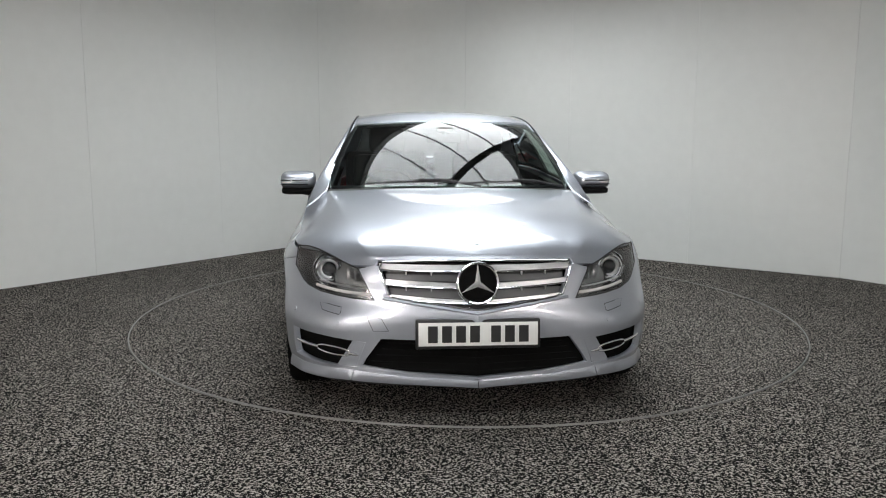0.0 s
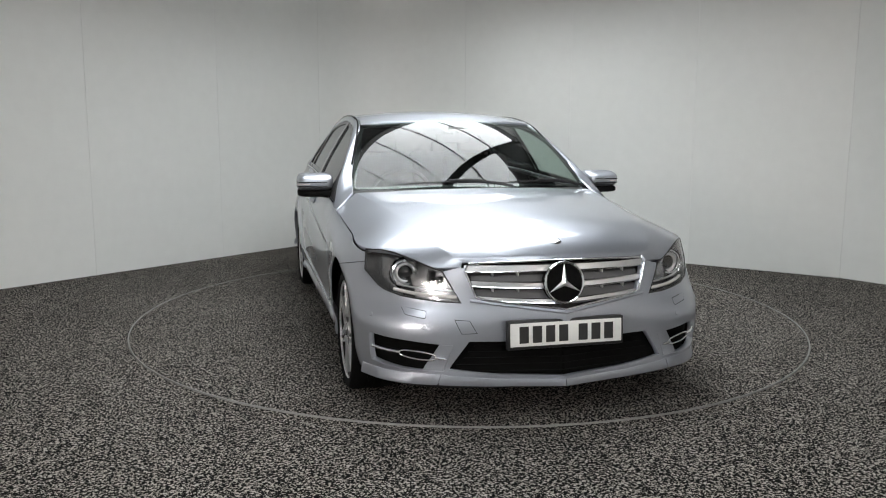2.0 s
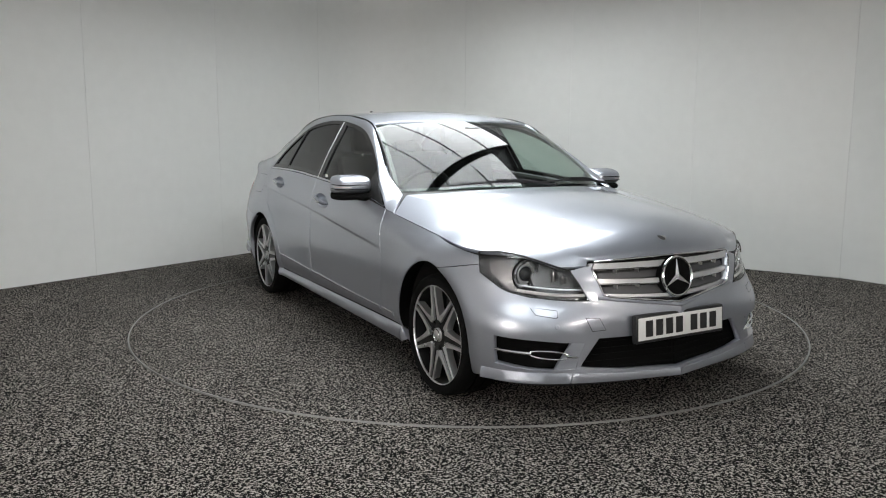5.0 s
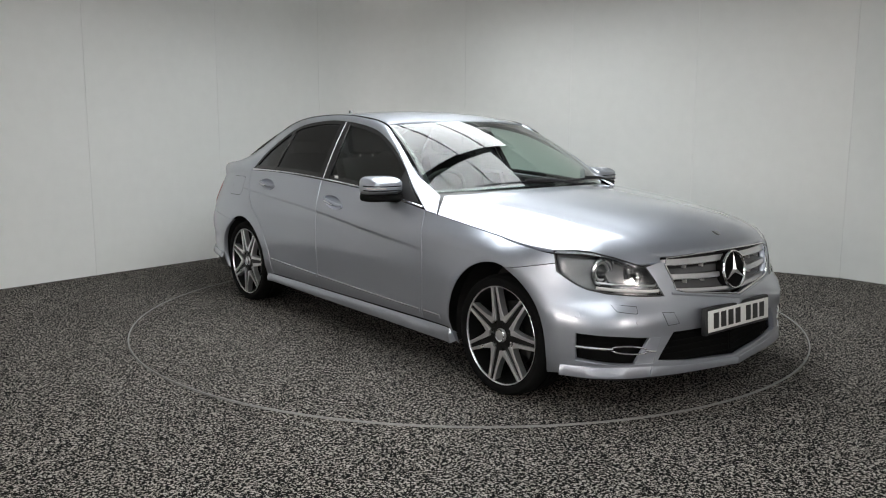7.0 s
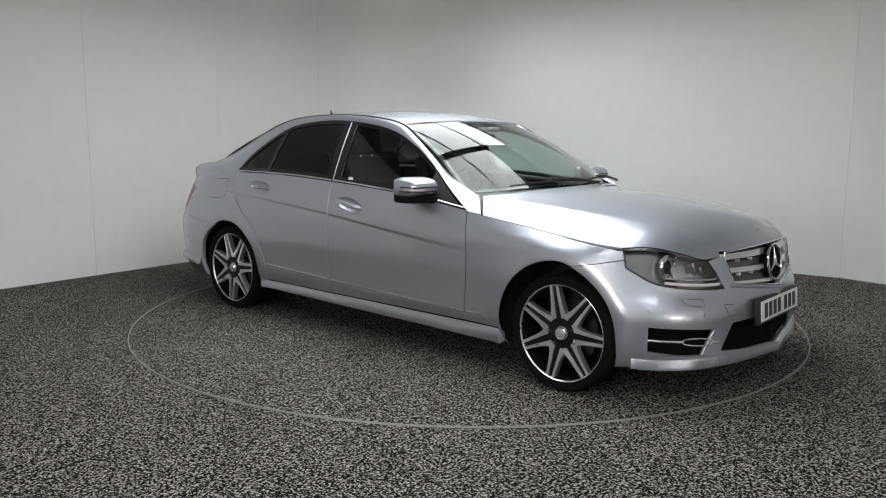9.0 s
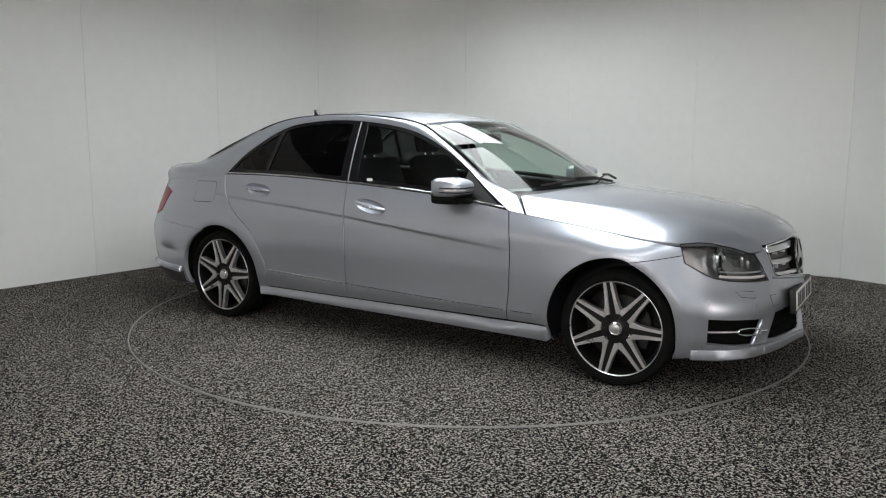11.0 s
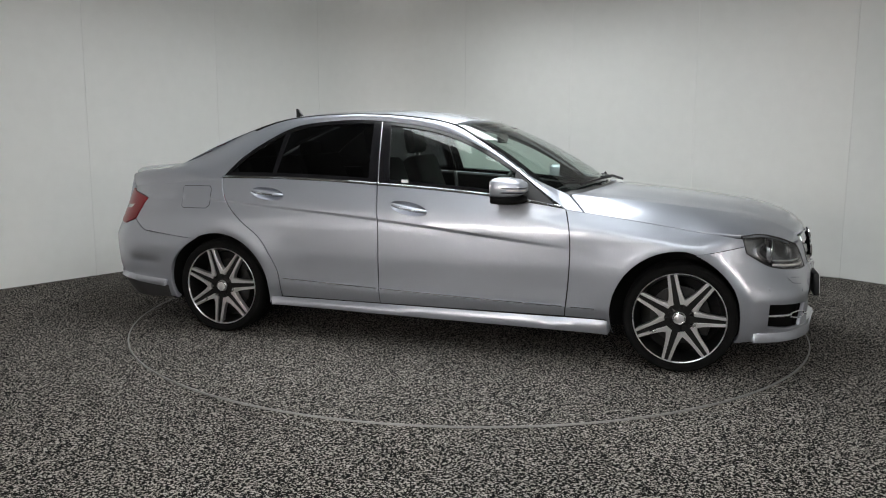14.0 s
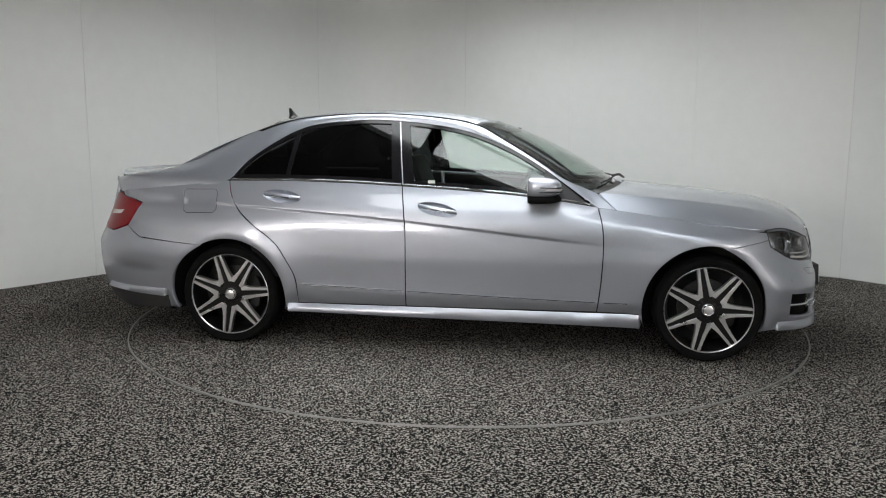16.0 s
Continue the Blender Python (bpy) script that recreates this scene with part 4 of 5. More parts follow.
def build_front(car):
    hlp = chart_pts(HEADLIGHT)
    f_arch = [p + (p - Vector((1.38, 0.295))).normalized() * 0.026 * sstep(k / 14) for k, p in enumerate(arc(1.38, 0.295, ARCH + 0.014, 72, -18, 22))]
    edge = [Vector((S_NOSE, 0.514)), at_y(0.12, 0.528), at_y(0.26, 0.544), at_y(0.345, 0.555), at_y(0.380, 0.567), at_y(0.400, 0.62), at_y(0.420, 0.688), at_y(0.444, 0.689), at_y(0.509, 0.671), at_y(0.481, 0.618), at_y(0.440, 0.540)]
    edge += chart_pts([("y", 0.53, 0.543), ("y", 0.60, 0.549), ("y", 0.68, 0.558), ("y", 0.739, 0.574), ("y", 0.766, 0.592), ("x", 1.693, 0.648), ("x", 1.684, 0.682)])
    edge += f_arch + [at_x(1.757, 0.190), at_y(0.75, 0.192), at_y(0.62, 0.194), at_y(0.54, 0.196), at_y(0.3, 0.186), Vector((S_NOSE, 0.178))]
    intake = [Vector((S_NOSE - 0.004, 0.376)), at_y(0.2, 0.377), at_y(0.415, 0.380), at_y(0.455, 0.325), at_y(0.500, 0.258), at_y(0.3, 0.235), Vector((S_NOSE - 0.004, 0.220))]
    fog = [at_y(0.812, 0.392), at_y(0.67, 0.380), at_y(0.540, 0.367), at_y(0.480, 0.362), at_y(0.520, 0.250), at_y(0.600, 0.250), at_y(0.70, 0.252), at_y(0.80, 0.264)]
    # open the hole in the middle of both halves
    hole_mid = [Vector((S_NOSE, 0.220))] + intake[::-1][1:-1] + [Vector((S_NOSE, 0.376))]
    bumper = skin("front_bumper", shell, [inset(edge, 0.0) + hole_mid, fog], PAINT, car, 0, 0.035, 0.03)
    skin("intake_mesh", shell, [[Vector((S_NOSE, 0.39)), at_y(0.43, 0.395), at_y(0.52, 0.25), Vector((S_NOSE, 0.205))]], CAVITY, bumper, 0, 0.04, 0.0, -0.045, "black lower intake mesh")
    for k in range(5):
        z = 0.245 + 0.027 * k
        w = 0.49 - 0.025 * k
        part("intake_bar", tube([front_point(w * (j / 10 - 1), z, -0.03) for j in range(21)], 0.003, 6), CAVITY, bumper)
    # splitter lip in three pieces over a black lower edge
    lip = [Vector((S_NOSE, 0.208)), at_y(0.30, 0.216), at_y(0.50, 0.232), at_y(0.531, 0.236), at_y(0.531, 0.192), at_y(0.3, 0.184), Vector((S_NOSE, 0.178))]
    skin("front_lip", flare(0.240, 0.010, 0.045), [lip], PAINT, bumper, 0, 0.035, 0.03, 0.001)
    corner = [at_y(0.536, 0.236), at_y(0.62, 0.238), at_y(0.75, 0.236), at_x(1.82, 0.236), at_x(1.756, 0.236), at_x(1.752, 0.190), at_y(0.75, 0.190), at_y(0.536, 0.192)]
    for sg in (-1, 1):
        skin("lip_corner", flare(0.240, 0.009, 0.040), [corner], PAINT, bumper, sg, 0.03, 0.03, 0.001)
    skin("lip_underside", shell, [[Vector((S_NOSE, 0.192)), at_y(0.4, 0.195), at_y(0.75, 0.200), at_x(1.77, 0.205), at_x(1.77, 0.160), at_y(0.75, 0.158), at_y(0.4, 0.156), Vector((S_NOSE, 0.152))]], BLACK, bumper, 0, 0.04, 0.03, -0.012, "black lower lip edge")
    for sg in (-1, 1):
        skin("side_intake", shell, [[at_y(0.83, 0.41), at_y(0.54, 0.35), at_y(0.58, 0.25), at_y(0.81, 0.235)]], CAVITY, bumper, sg, 0.03, 0.0, -0.045, "black side intake")
        bar = [front_point(sg * (0.808 - 0.11 * k / 4), 0.326 - 0.006 * k / 4, -0.012) for k in range(5)]
        part("chrome_blade", tube(bar, 0.006, 8, squash=1.2), CHROME, bumper, "bright side intake blade")
        ring = []
        for k in range(25):
            a = 2 * math.pi * k / 24
            u = math.cos(a)
            ring.append(front_point(sg * (0.628 + 0.075 * u), 0.314 + 0.006 * u + 0.017 * math.copysign(abs(math.sin(a)) ** 0.7, math.sin(a)), -0.008 - 0.004 * u))
        part("blade_ring", tube(ring, 0.0042, 8), CHROME, bumper, "bright lens-shaped blade ring")
        tip = [front_point(sg * y, z, o) for y, z, o in ((0.556, 0.308, -0.006), (0.535, 0.306, 0.0), (0.512, 0.304, 0.004))]
        part("blade_tip", tube(tip, [0.008, 0.007, 0.003], 8), CHROME, bumper)
        fin = [at_y(0.538, 0.3655), at_y(0.482, 0.3605), at_y(0.522, 0.251), at_y(0.606, 0.252), at_y(0.570, 0.312)]

        def swept(a, b):
            p = shell(a, b)
            p.x -= 0.075 * max(0.0, p.y - 0.480 - (0.36 - b) * 0.36)
            return p

        skin("intake_fin", swept, [fin], PAINT, bumper, sg, 0.02, 0.02, 0.0)
        # washer cover, towing cover and parking sensors
        for nm, q in (("washer_cover", [(0.684, 0.520), (0.585, 0.506), (0.590, 0.478), (0.600, 0.474), (0.672, 0.486)]), ("towing_cover", [(0.476, 0.474), (0.412, 0.470), (0.380, 0.414), (0.448, 0.412)])):
            if nm == "towing_cover" and sg == 1:
                continue
            pts = [at_y(*p) for p in q]
            skin("cover_gap", shell, [pts], INKBLACK, bumper, sg, 0.03, 0.0, 0.0006)
            skin(nm, shell, [inset(pts, 0.0025)], PAINT, bumper, sg, 0.03, 0.001, 0.0016)
        for y, z in ((0.60, 0.44), (0.80, 0.47)):
            p = front_point(sg * y, z, 0.001)
            n = (front_point(sg * y, z, 0.01) - p).normalized()
            m = Matrix.Translation(p) @ n.to_track_quat("Y", "Z").to_matrix().to_4x4()
            part("parking_sensor", lathe([(0, 0.002), (0.009, 0.002), (0.0105, 0.0)], 16, m=m), PAINT, bumper)
        build_headlight(car, sg, hlp)
    build_grille(car)
    build_plate(car)
    # flat badge on the bonnet
    m = pose(1.972, 0, 0.791) @ Matrix.Rotation(radians(24), 4, "Y") @ Matrix.Rotation(radians(90), 4, "X")
    part("bonnet_badge", lathe([(0, 0.004), (0.02, 0.004), (0.026, 0.002), (0.027, -0.002)], 24, m=m), CHROME, car, "small chrome bonnet badge")
    # wipers
    for y0, y1, dx in ((-0.50, 0.10, 0.0), (0.10, 0.60, 0.02)):
        pts = []
        for k in range(9):
            f = k / 8
            p = windshield((y0 + (y1 - y0) * f) / 0.72, 0.012 + 0.018 * math.sin(math.pi * f))
            pts.append(p + Vector((0.012, 0, 0.016)))
        w = part("wiper", tube(pts, 0.0055, 6), BLACK, car)
        part("wiper_arm", tube([pts[4] + Vector((0, 0, 0.01)), pts[6] + Vector((0.03, 0, 0.012)), pts[8] + Vector((0.07, 0.05, -0.012))], 0.008, 6), BLACK, w)
    # cowl at the foot of the windscreen
    skin("cowl", lambda a, b: windshield(a, 0.02).lerp(hood(0.0, min(a * 0.9, 0.99)), b) + Vector((0, 0, -0.012)), [[(0, 0), (0.5, 0), (1, 0), (1, 1), (0.5, 1), (0, 1)]], BLACK, car, 0, 0.12, 0.01)


def build_headlight(car, sg, hlp):
    h = skin("headlight", shell, [hlp], LAMPGREY, car, sg, 0.03, -0.055, -0.06, "headlight with chrome ringed projector")
    g = skin("headlight_lens", shell, [inset(hlp, 0.003)], LAMPGLASS, h, sg, 0.03, 0.004, 0.0, "clear headlight lens")
    g.visible_shadow = False
    c = front_point(sg * 0.672, 0.660, -0.040)
    d = Vector((1, sg * 0.12, 0)).to_track_quat("X", "Z").to_matrix().to_4x4()
    m = Matrix.Translation(c) @ d
    part("projector_ring", torus_bm(0.054, 0.0085, m), CHROME, h, "chrome projector ring")
    part("inner_ring", torus_bm(0.039, 0.006, m @ Matrix.Translation((-0.006, 0, 0))), SATIN, h)
    my = m @ Matrix.Rotation(radians(-90), 4, "Z")
    part("projector_lens", lathe([(0, 0.010), (0.014, 0.008), (0.027, 0.0), (0.036, -0.012)], 24, m=my), GLOSSBLACK, h)
    # bright bowl behind and outside the projector
    part("reflector", lathe([(0.050, -0.020), (0.062, -0.012), (0.072, 0.002), (0.074, 0.004)], 32, m=my), CHROME, h, "chrome reflector bowl")
    # faceted main beam cup on the inner side
    for k, (y, z, w, hh) in enumerate(((0.575, 0.640, 0.017, 0.026), (0.540, 0.625, 0.012, 0.020))):
        c2 = front_point(sg * y, z, -0.050)
        part("beam_facet", prism([(-0.004, z - hh), (0.010, z - hh * 0.7), (0.002, z + hh), (-0.010, z + hh)], -w, w, m=Matrix.Translation((c2.x + 0.012, c2.y, 0)) @ Matrix.Rotation(radians(-sg * 25), 4, "Z"), bevel=0.002), LAMPGREY, h)
    pts = [front_point(sg * (0.460 + 0.25 * k / 10), 0.566 + 0.020 * (k / 10) ** 2, -0.015) for k in range(11)]
    part("light_strip", tube(pts, 0.0075, 8), CLEARPLASTIC, h, "pale day light strip")
    pts = [front_point(sg * (0.465 + 0.235 * k / 10), 0.590 + 0.018 * (k / 10) ** 2, -0.022) for k in range(11)]
    part("inner_trim", tube(pts, 0.004, 6), SATIN, h)
    pts = [shell(p[0], p[1]) for p in hlp]
    part("lamp_seal", tube([Vector((p.x, sg * p.y, p.z)) for p in pts + pts[:1]], 0.0035, 6), BLACK, h)


def build_grille(car):
    gp = [Vector((S_NOSE, 0.514)), at_y(0.12, 0.528), at_y(0.26, 0.544), at_y(0.345, 0.555), at_y(0.382, 0.567), at_y(0.400, 0.62), at_y(0.422, 0.68), at_y(0.405, 0.706), at_y(0.2, 0.716), Vector((S_NOSE, 0.719))]
    g = skin("grille", shell, [gp], INKBLACK, car, 0, 0.04, 0.0, -0.055, "satin silver grille with round emblem")

    half = [shell(p[0], p[1]) for p in gp]
    ring = [Vector((p.x, -p.y, p.z)) for p in half] + [p for p in half[::-1]]
    part("grille_frame", tube([p + Vector((0.002, 0, 0)) for p in ring], 0.0045, 8), CHROME, g, "chrome grille frame")
    sill = [front_point(0.405 * (k / 12 - 1), 0.500 + 0.128 * 0.405 * abs(k / 12 - 1), 0.0) for k in range(25)]
    part("grille_sill", tube(sill, 0.0075, 8), PAINT, g, "body-coloured ridge under the grille")
    for zc, zs, hh, w0, w1 in ((0.688, 0.688, 0.014, 0.0, 0.424), (0.612, 0.624, 0.011, 0.0, 0.405), (0.548, 0.562, 0.008, 0.0, 0.375)):
        lo = [at_y(w0 + (w1 - w0) * k / 10, zc + (zs - zc) * (k / 10) ** 2 - hh) for k in range(11)]
        hi = [Vector(at_y(w0 + (w1 - w0) * k / 10, zc + (zs - zc) * (k / 10) ** 2 + hh)) for k in range(10, -1, -1)]
        skin("grille_slat", shell, [lo + hi], SATIN, g, 0, 0.03, 0.03, -0.010, "satin silver slat")
        # a shallow bright lip under each slat
        pts = [front_point(w1 * (k / 12 - 1), zc + (zs - zc) * (k / 12 - 1) ** 2 - hh, -0.008) for k in range(25)]
        part("slat_edge", tube(pts, 0.0035, 6), CHROME, g)
    for zc in (0.650, 0.583):
        lo = [at_y(0.40 * k / 10, zc - 0.020) for k in range(11)]
        hi = [at_y(0.40 * k / 10, zc + 0.012) for k in range(10, -1, -1)]
        skin("grille_louvre", shell, [lo + hi], MESHGREY, g, 0, 0.03, 0.02, -0.032)
        for sg in (-1, 1):
            for y in (0.20, 0.31):
                p = front_point(sg * y, zc, -0.025)
                part("grille_post", box(p.x - 0.012, p.x + 0.012, p.y - 0.0025, p.y + 0.0025, zc + 0.004, zc + 0.020, 0.001), SATIN, g)
    m = pose(2.072, 0, 0.623) @ Matrix.Rotation(radians(-9), 4, "Y")
    part("emblem_back", lathe([(0, 0.012), (0.08, 0.010), (0.088, 0.0), (0.088, -0.03)], 40, m=m @ Matrix.Rotation(radians(-90), 4, "Z")), CAVITY, g)
    part("emblem_ring", torus_bm(0.087, 0.0065, m @ Matrix.Translation((0.012, 0, 0)), 48), CHROME, g, "chrome emblem ring")
    for k in range(3):
        a = radians(90 + 120 * k)
        bm = bmesh.new()
        c, s = math.cos(a), math.sin(a)
        M = m @ Matrix.Translation((0.014, 0, 0))
        tip = bm.verts.new(M @ Vector((0.002, 0.083 * c, 0.083 * s)))
        l = bm.verts.new(M @ Vector((0, -0.013 * s, 0.013 * c)))
        r = bm.verts.new(M @ Vector((0, 0.013 * s, -0.013 * c)))
        o = bm.verts.new(M @ Vector((0.010, 0, 0)))
        b = bm.verts.new(M @ Vector((-0.004, -0.012 * c, -0.012 * s)))
        for f in ((tip, l, o), (tip, o, r), (l, b, o), (o, b, r), (tip, r, b), (tip, b, l)):
            bm.faces.new(f)
        bmesh.ops.recalc_face_normals(bm, faces=bm.faces)
        part("emblem_blade", bm, MACHINED, g, smooth=False)


def build_plate(car):
    m = pose(2.112, 0, 0.413) @ Matrix.Rotation(radians(-4), 4, "Y")
    bm = box(-0.02, 0.010, -0.268, 0.268, -0.064, 0.062, 0.006)
    bm.transform(m)
    pl = part("number_plate", bm, BLACK, car, "white number plate in a black holder")
    bm = box(0.010, 0.014, -0.256, 0.256, -0.050, 0.050, 0.001)
    bm.transform(m)
    part("plate_face", bm, WHITEPLATE, pl)
    xs = [-0.195, -0.135, -0.075, -0.015, 0.075, 0.135, 0.195]
    for y in xs:
        bm = box(0.0140, 0.0150, y - 0.021, y + 0.021, -0.036, 0.036)
        bm.transform(m)
        part("plate_bar", bm, INKBLACK, pl, smooth=False)


def build_rear(car):
    a = [p + (p - Vector((-1.38, 0.285))).normalized() * 0.030 * sstep((22 - k) / 14) for k, p in enumerate(arc(-1.38, 0.285, ARCH, 194, 118, 22))]
    lamp = [at_x(-2.17, 0.65), at_x(-2.045, 0.694), at_x(-1.985, 0.788), at_x(-1.957, 0.826), at_x(-2.03, 0.845), at_x(-2.12, 0.858), at_y(0.62, 0.875, True), at_y(0.50, 0.865, True), at_y(0.50, 0.70, True), at_y(0.62, 0.655, True)]
    edge = a + [at_x(-1.72, 0.602), at_x(-1.95, 0.620), at_x(-2.045, 0.686), at_x(-2.17, 0.645), at_y(0.62, 0.652, True), Vector((S_TAIL, 0.65)), Vector((S_TAIL, 0.19)), at_y(0.5, 0.19, True), at_x(-2.15, 0.20), at_x(-1.768, 0.205)]
    b = skin("rear_bumper", shell, [inset(edge, 0.0)], PAINT, car, 0, 0.04, 0.03)
    # dark grey sheet laid over the bumper's lower part
    skin("rear_apron", shell, [[Vector((S_TAIL, 0.33)), at_y(0.5, 0.33, True), at_y(0.62, 0.315, True), at_x(-2.15, 0.297), at_x(-1.95, 0.287), at_x(-1.768, 0.277), at_x(-1.765, 0.20), at_x(-1.95, 0.185), at_x(-2.15, 0.175), at_y(0.5, 0.165, True), Vector((S_TAIL, 0.165))]], APRON, b, 0, 0.04, 0.02, 0.004, "dark grey lower rear apron")
    lo = [at_x(-1.768 - 0.432 * k / 8, 0.275 + 0.025 * k / 8) for k in range(9)]
    hi = [at_x(-1.768 - 0.432 * k / 8, 0.318 + 0.010 * k / 8) for k in range(8, -1, -1)]
    for sg in (-1, 1):
        skin("bumper_edge", flare(0.34, 0.02, 0.05), [lo + hi], PAINT, b, sg, 0.03, 0.02, 0.004)
        t = skin("tail_light", shell, [inset(lamp, 0.002)], REDLENS, car, sg, 0.03, 0.02, 0.003, "red tail light with pale insert")
        ins = [at_x(-2.13, 0.772), at_x(-2.09, 0.778), at_x(-2.12, 0.752), at_y(0.62, 0.740, True), at_y(0.62, 0.768, True)]
        skin("lamp_insert", shell, [ins], CLEARPLASTIC, t, sg, 0.02, 0.002, 0.0045, "pale reversing lamp insert")
    # roof aerial fin
    bm = prism([(-1.20, 1.335), (-1.235, 1.375), (-1.262, 1.408), (-1.274, 1.410), (-1.272, 1.36), (-1.285, 1.318)], -0.012, 0.012, bevel=0.004)
    part("roof_aerial", bm, GLOSSBLACK, car, "black roof aerial fin")


def build_wheels(car):
    R = 0.295
    done = {}
    for x, side in ((1.38, -1), (-1.38, -1), (1.38, 1), (-1.38, 1)):
        m = pose(x, side * 0.752, R + 0.0) @ (Matrix() if side == -1 else Matrix.Rotation(math.pi, 4, "Z"))
        spin = 11.5 if x > 0 else 18
        if "wheel" not in done:
            prof = [(0.234, -0.098), (0.250, -0.108), (0.266, -0.112), (0.280, -0.109), (0.289, -0.098), (0.2935, -0.082), (R, -0.06), (R, -0.034), (R - 0.006, -0.032), (R - 0.006, -0.026), (R, -0.024), (R, -0.004), (R - 0.006, -0.003), (R - 0.006, 0.003), (R, 0.004), (R, 0.024), (R - 0.006, 0.026), (R - 0.006, 0.032), (R, 0.034), (R, 0.06), (0.2935, 0.082), (0.288, 0.10), (0.27, 0.112), (0.238, 0.098)]
            W = part("wheel", lathe([(0.243, -0.099), (0.234, -0.094), (0.226, -0.06), (0.212, -0.02), (0.212, 0.09), (0.240, 0.098)], 64), RIMBLACK, car, "black alloy wheel with machined spokes")
            part("tyre", lathe(prof, 72), RUBBER, W, "black low-profile tyre")
            part("rim_lip", lathe([(0.241, -0.096), (0.2415, -0.102), (0.2390, -0.104), (0.2350, -0.099), (0.2350, -0.094)], 72), MACHINED, W)
            part("inner_cover", lathe([(0.0, 0.05), (0.212, 0.05)], 48), UNDER, W)
            part("brake_disc", lathe([(0.0, -0.018), (0.075, -0.020), (0.080, -0.005), (0.155, -0.005), (0.155, 0.02)], 48), DISC, W)
            bm = box(-0.032, 0.032, -0.040, 0.02, -0.05, 0.05, 0.008)
            bm.transform(Matrix.Rotation(radians(30), 4, "Y") @ Matrix.Translation((0.135, 0, 0)))
            part("brake_caliper", bm, DISC, W)
            part("hub_disc", lathe([(0.0, -0.088), (0.050, -0.088), (0.064, -0.082), (0.078, -0.070), (0.080, -0.03)], 40), RIMBLACK, W)
            part("hub_cap", lathe([(0.0, -0.104), (0.018, -0.103), (0.031, -0.098), (0.034, -0.092), (0.034, -0.085)], 32), SATIN, W, "silver hub cap")
            part("cap_ring", lathe([(0.026, -0.1035), (0.029, -0.1045), (0.032, -0.1015), (0.03, -0.098)], 32), CHROME, W)
            for k in range(5):
                q = 2 * math.pi * k / 5
                part("wheel_bolt", lathe([(0.0, -0.090), (0.008, -0.090), (0.009, -0.082)], 10, m=Matrix.Translation((0.052 * math.cos(q), 0, 0.052 * math.sin(q)))), RIMBLACK, W)
            for k in range(7):
                rot = Matrix.Rotation(-2 * math.pi * k / 7, 4, "Y") @ Matrix.Rotation(radians(-90), 4, "Y")
                sp = prism([(0.045, -0.018), (0.074, -0.028), (0.110, -0.030), (0.150, -0.028), (0.2365, -0.024), (0.2365, 0.024), (0.150, 0.028), (0.110, 0.030), (0.074, 0.028), (0.045, 0.018)], -0.088, -0.045, m=rot)
                part("spoke", sp, RIMBLACK, W, smooth=False)
                for sg in (-1, 1):
                    leg = [(0.0735, sg * 0.0165), (0.0703, sg * 0.0335), (0.092, sg * 0.0440), (0.112, sg * 0.0370), (0.145, sg * 0.0310), (0.2365, sg * 0.0240), (0.2365, sg * 0.0095), (0.145, sg * 0.0135), (0.100, sg * 0.0158)]
                    part("spoke_face", prism(leg, -0.0985, -0.062, m=rot, bevel=0.0012), MACHINED, W, "machined spoke face", smooth=False)
            W.matrix_basis = m @ Matrix.Rotation(radians(-spin), 4, "Y")
            done["wheel"] = W
        else:
            copy_thing(done["wheel"], m @ Matrix.Rotation(radians(-spin), 4, "Y"))
    for sg in (-1, 1):
        for x in (1.38, -1.38):
            bm = bmesh.new()
            cols = []
            for k in range(21):
                q = radians(-15 + 210 * k / 20)
                cols.append([bm.verts.new((x + 0.388 * math.cos(q), sg * y, 0.29 + 0.388 * math.sin(q))) for y in (0.56, 0.70, 0.80)])
            for a, b in zip(cols, cols[1:]):
                for j in range(2):
                    bm.faces.new((a[j], a[j + 1], b[j + 1], b[j]))
            part("arch_liner", bm, UNDER, car)


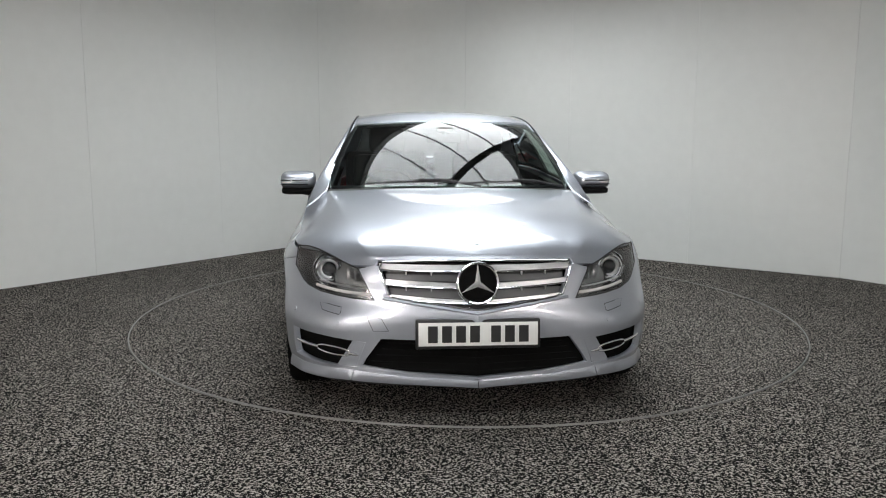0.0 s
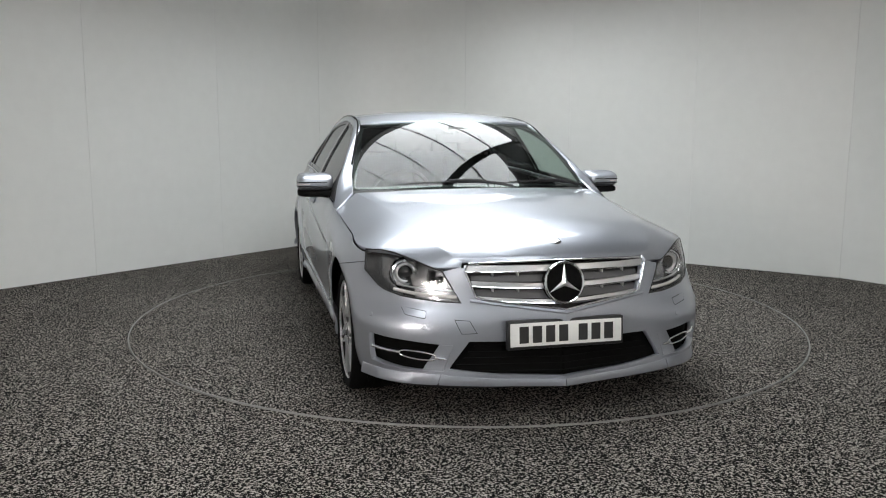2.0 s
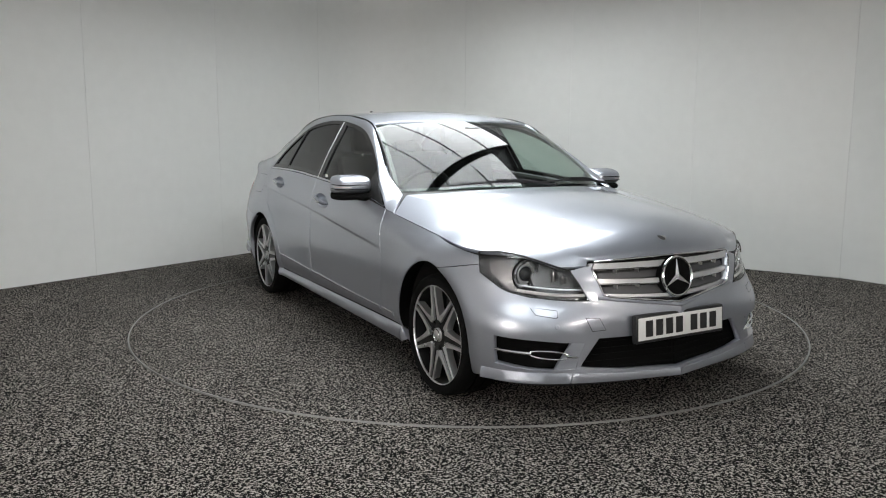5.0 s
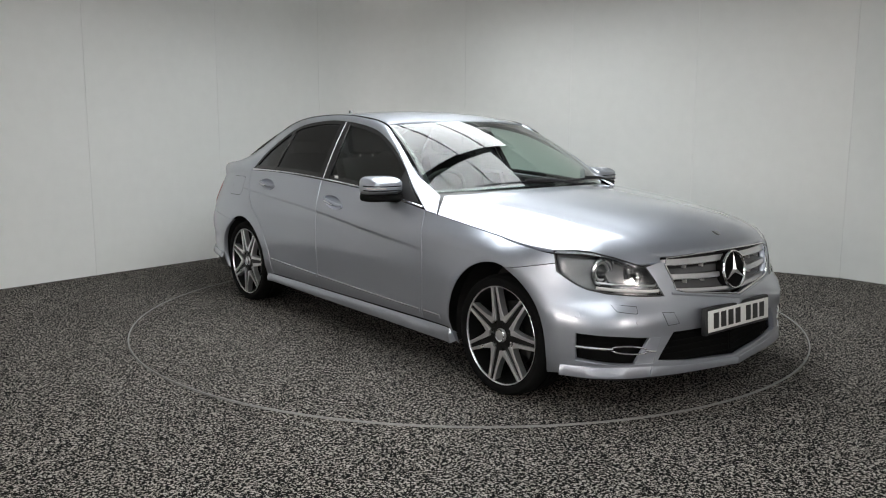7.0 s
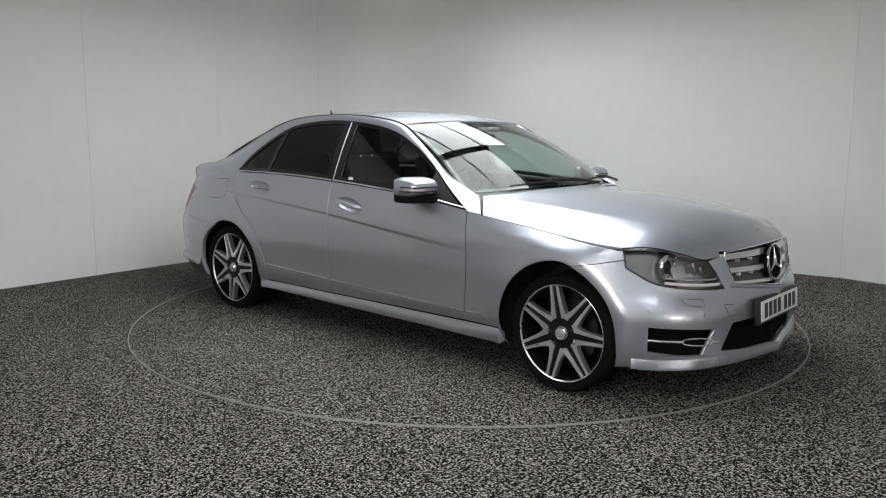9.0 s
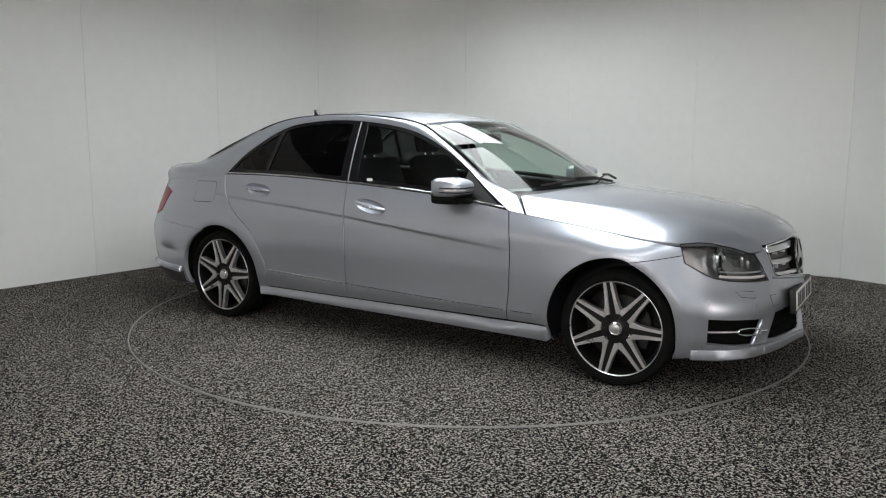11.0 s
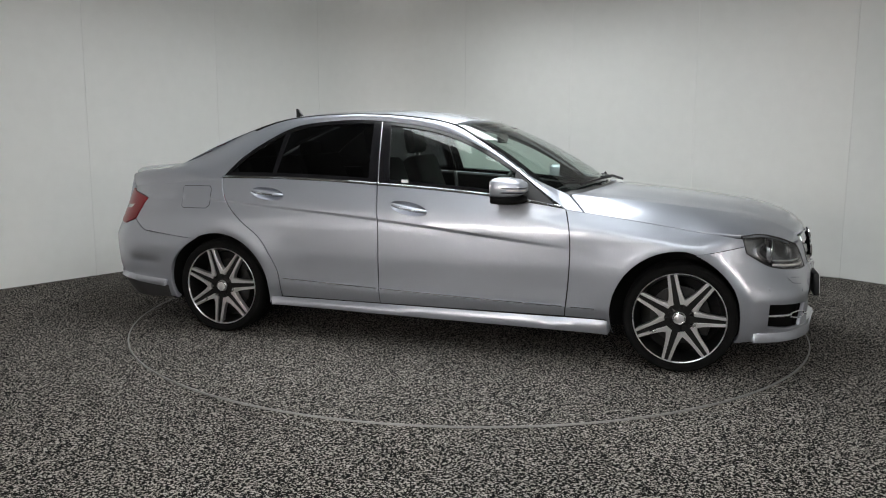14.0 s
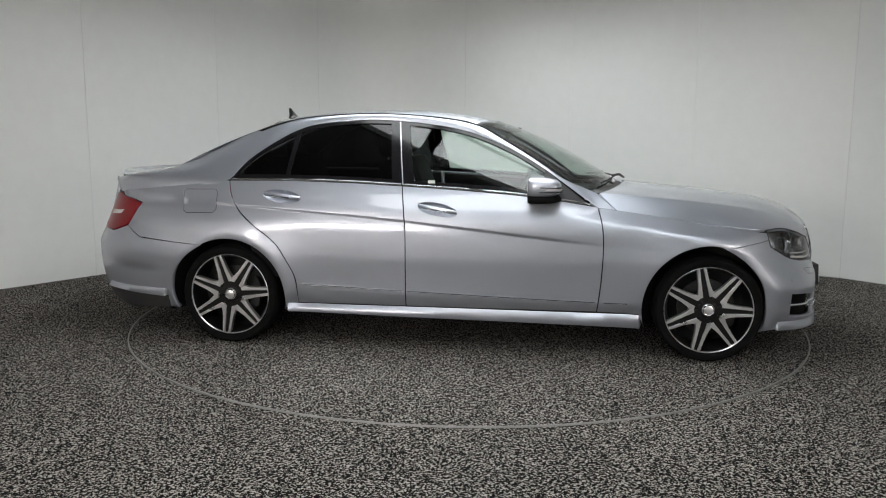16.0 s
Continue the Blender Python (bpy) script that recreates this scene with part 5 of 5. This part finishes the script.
def build_mirrors(car, C):
    for sg in (-1, 1):
        fd = C["fd", sg]
        c = Vector((0.466, sg * 0.908, 0.944))

        def shp(p):
            x, y, z = p
            f = 1 - 0.30 * max(0, (x + 0.02) / 0.1) ** 2
            return Vector((max(x, -0.082), y * (0.92 + 0.08 * f), z * f))

        part("mirror_housing", blob(c + Vector((0, 0, 0.018)), 0.098, 0.104, 0.056, 4.2, shape=shp), PAINT, fd)
        part("mirror_base", blob(c + Vector((-0.002, -sg * 0.004, -0.043)), 0.097, 0.104, 0.026, 4.2, shape=shp), RUBBER, fd, "black mirror underside")
        part("mirror_arm", tube([c + Vector((0.02, -sg * 0.04, -0.058)), c + Vector((0.06, -sg * 0.08, -0.060)), (0.56, sg * 0.80, 0.895)], [0.020, 0.022, 0.026], 10, squash=0.6), RUBBER, fd)
        part("mirror_glass", box(c.x - 0.087, c.x - 0.083, c.y - 0.082, c.y + 0.082, c.z - 0.035, c.z + 0.055, 0.001), CHROME, fd, "mirror glass")
        for dz, h, mt in ((0.018, 0.003, GLOSSBLACK), (-0.006, 0.003, GLOSSBLACK)):
            P = []
            n = 4.2
            for k in range(15):
                q = radians(-20 + 112 * k / 14)
                cx, sy = math.cos(q), math.sin(q)
                P.append(c + Vector((0.099 * math.copysign(abs(cx) ** (2 / n), cx), sg * 0.104 * math.copysign(abs(sy) ** (2 / n), sy), dz + 0.004)))
            part("indicator_slot", tube(P, h, 6), mt, fd)
        P = []
        for k in range(9):
            q = radians(10 + 82 * k / 8)
            P.append(c + Vector((0.100 * abs(math.cos(q)) ** 0.625, sg * 0.104 * abs(math.sin(q)) ** 0.625, 0.010)))
        part("indicator_lamp", tube(P, 0.004, 6), CLEARPLASTIC, fd)


def build_cabin(car):
    skin("headlining", lambda a, b: roof(a * 4, b), [[(1.02, 0.02), (1.98, 0.02), (1.98, 1.0), (1.02, 1.0)]], CABIN, car, 0, 0.08, 0.0, -0.04)
    # dashboard and shelf
    bm = box(0.50, 0.86, -0.70, 0.70, 0.60, 0.885, 0.05)
    part("dashboard", bm, LEATHER, car, "black dashboard")
    bm = box(0.42, 0.62, -0.55, -0.20, 0.80, 0.915, 0.04)
    part("instrument_hood", bm, LEATHER, car)
    part("parcel_shelf", box(-1.86, -1.38, -0.60, 0.60, 0.93, 0.955, 0.01), LEATHER, car)
    for sg in (-1, 1):
        for nm, x0, x1 in (("door_lining", -0.31, 0.72), ("rear_door_lining", -1.25, -0.34)):
            lo = [Vector((x0 + (x1 - x0) * k / 10, 0.40)) for k in range(11)]
            hi = line(lambda x: BELT(x) + 0.024, x1, x0, 10)
            skin(nm, shell, [lo + hi], LEATHER, car, sg, 0.08, 0.03, -0.055)
    # seats
    def seat(x, y, w, top=1.10):
        s = part("seat", box(x - 0.28, x + 0.25, y - w, y + w, 0.40, 0.56, 0.05), LEATHER, car, "black leather seat")
        bm = box(-0.06, 0.06, -w, w, 0, 0.62, 0.045)
        bm.transform(pose(x - 0.26, y, 0.50) @ Matrix.Rotation(radians(-20), 4, "Y"))
        part("seat_back", bm, LEATHER, s)
        bm = box(-0.045, 0.045, -0.13, 0.13, 0.0, 0.19, 0.04)
        bm.transform(pose(x - 0.485, y, top) @ Matrix.Rotation(radians(-10), 4, "Y"))
        part("headrest", bm, LEATHER, s)
        for dy in (-0.05, 0.05):
            part("headrest_post", tube([(x - 0.475, y + dy, top - 0.06), (x - 0.487, y + dy, top + 0.02)], 0.006, 6), METAL, s)

    seat(-0.02, -0.36, 0.245)
    seat(-0.02, 0.36, 0.245)
    for y in (-0.36, 0.36):
        seat(-0.84, y, 0.33, 0.99)
    m = pose(0.30, -0.36, 0.86) @ Matrix.Rotation(radians(25), 4, "Y")
    st = part("steering_wheel", torus_bm(0.185, 0.014, m), LEATHER, car)
    part("steering_hub", lathe([(0, -0.03), (0.06, -0.025), (0.075, 0.0), (0.04, 0.03)], 20, m=m @ Matrix.Rotation(radians(90), 4, "Z")), LEATHER, st)
    for q in (0, 180, 270):
        a = radians(q)
        part("steering_spoke", tube([m @ Vector((0, 0.05 * math.cos(a), 0.05 * math.sin(a))), m @ Vector((0, 0.18 * math.cos(a), 0.18 * math.sin(a)))], 0.014, 8), LEATHER, st)
    part("interior_mirror", box(0.20, 0.225, -0.11, 0.11, 1.185, 1.245, 0.012), BLACK, car)
    part("sensor_housing", box(0.20, 0.30, -0.055, 0.055, 1.255, 1.285, 0.01), CABIN, car)
    part("window_label", box(-0.19, -0.15, -0.806, -0.804, 0.968, 0.985), WHITEPLATE, car, "small pale window label", smooth=False)
    part("mirror_stem", tube([(0.215, 0, 1.24), (0.225, 0, 1.30)], 0.016, 8), BLACK, car)


car = build_car()


# ---------------- motion ----------------
def motions():
    rows_car, rows_deck = [], []
    for k in range(17):
        t = k
        deg = -83.85 + 4.975 * t - 0.0085 * t * t
        turn = Matrix.Rotation(radians(deg), 4, "Z")
        rows_car.append((t, turn @ Matrix.Translation((0.082, -0.180, 0.0))))
        rows_deck.append((t, turn))
    walk(car, rows_car)
    walk(turntable, rows_deck)


motions()
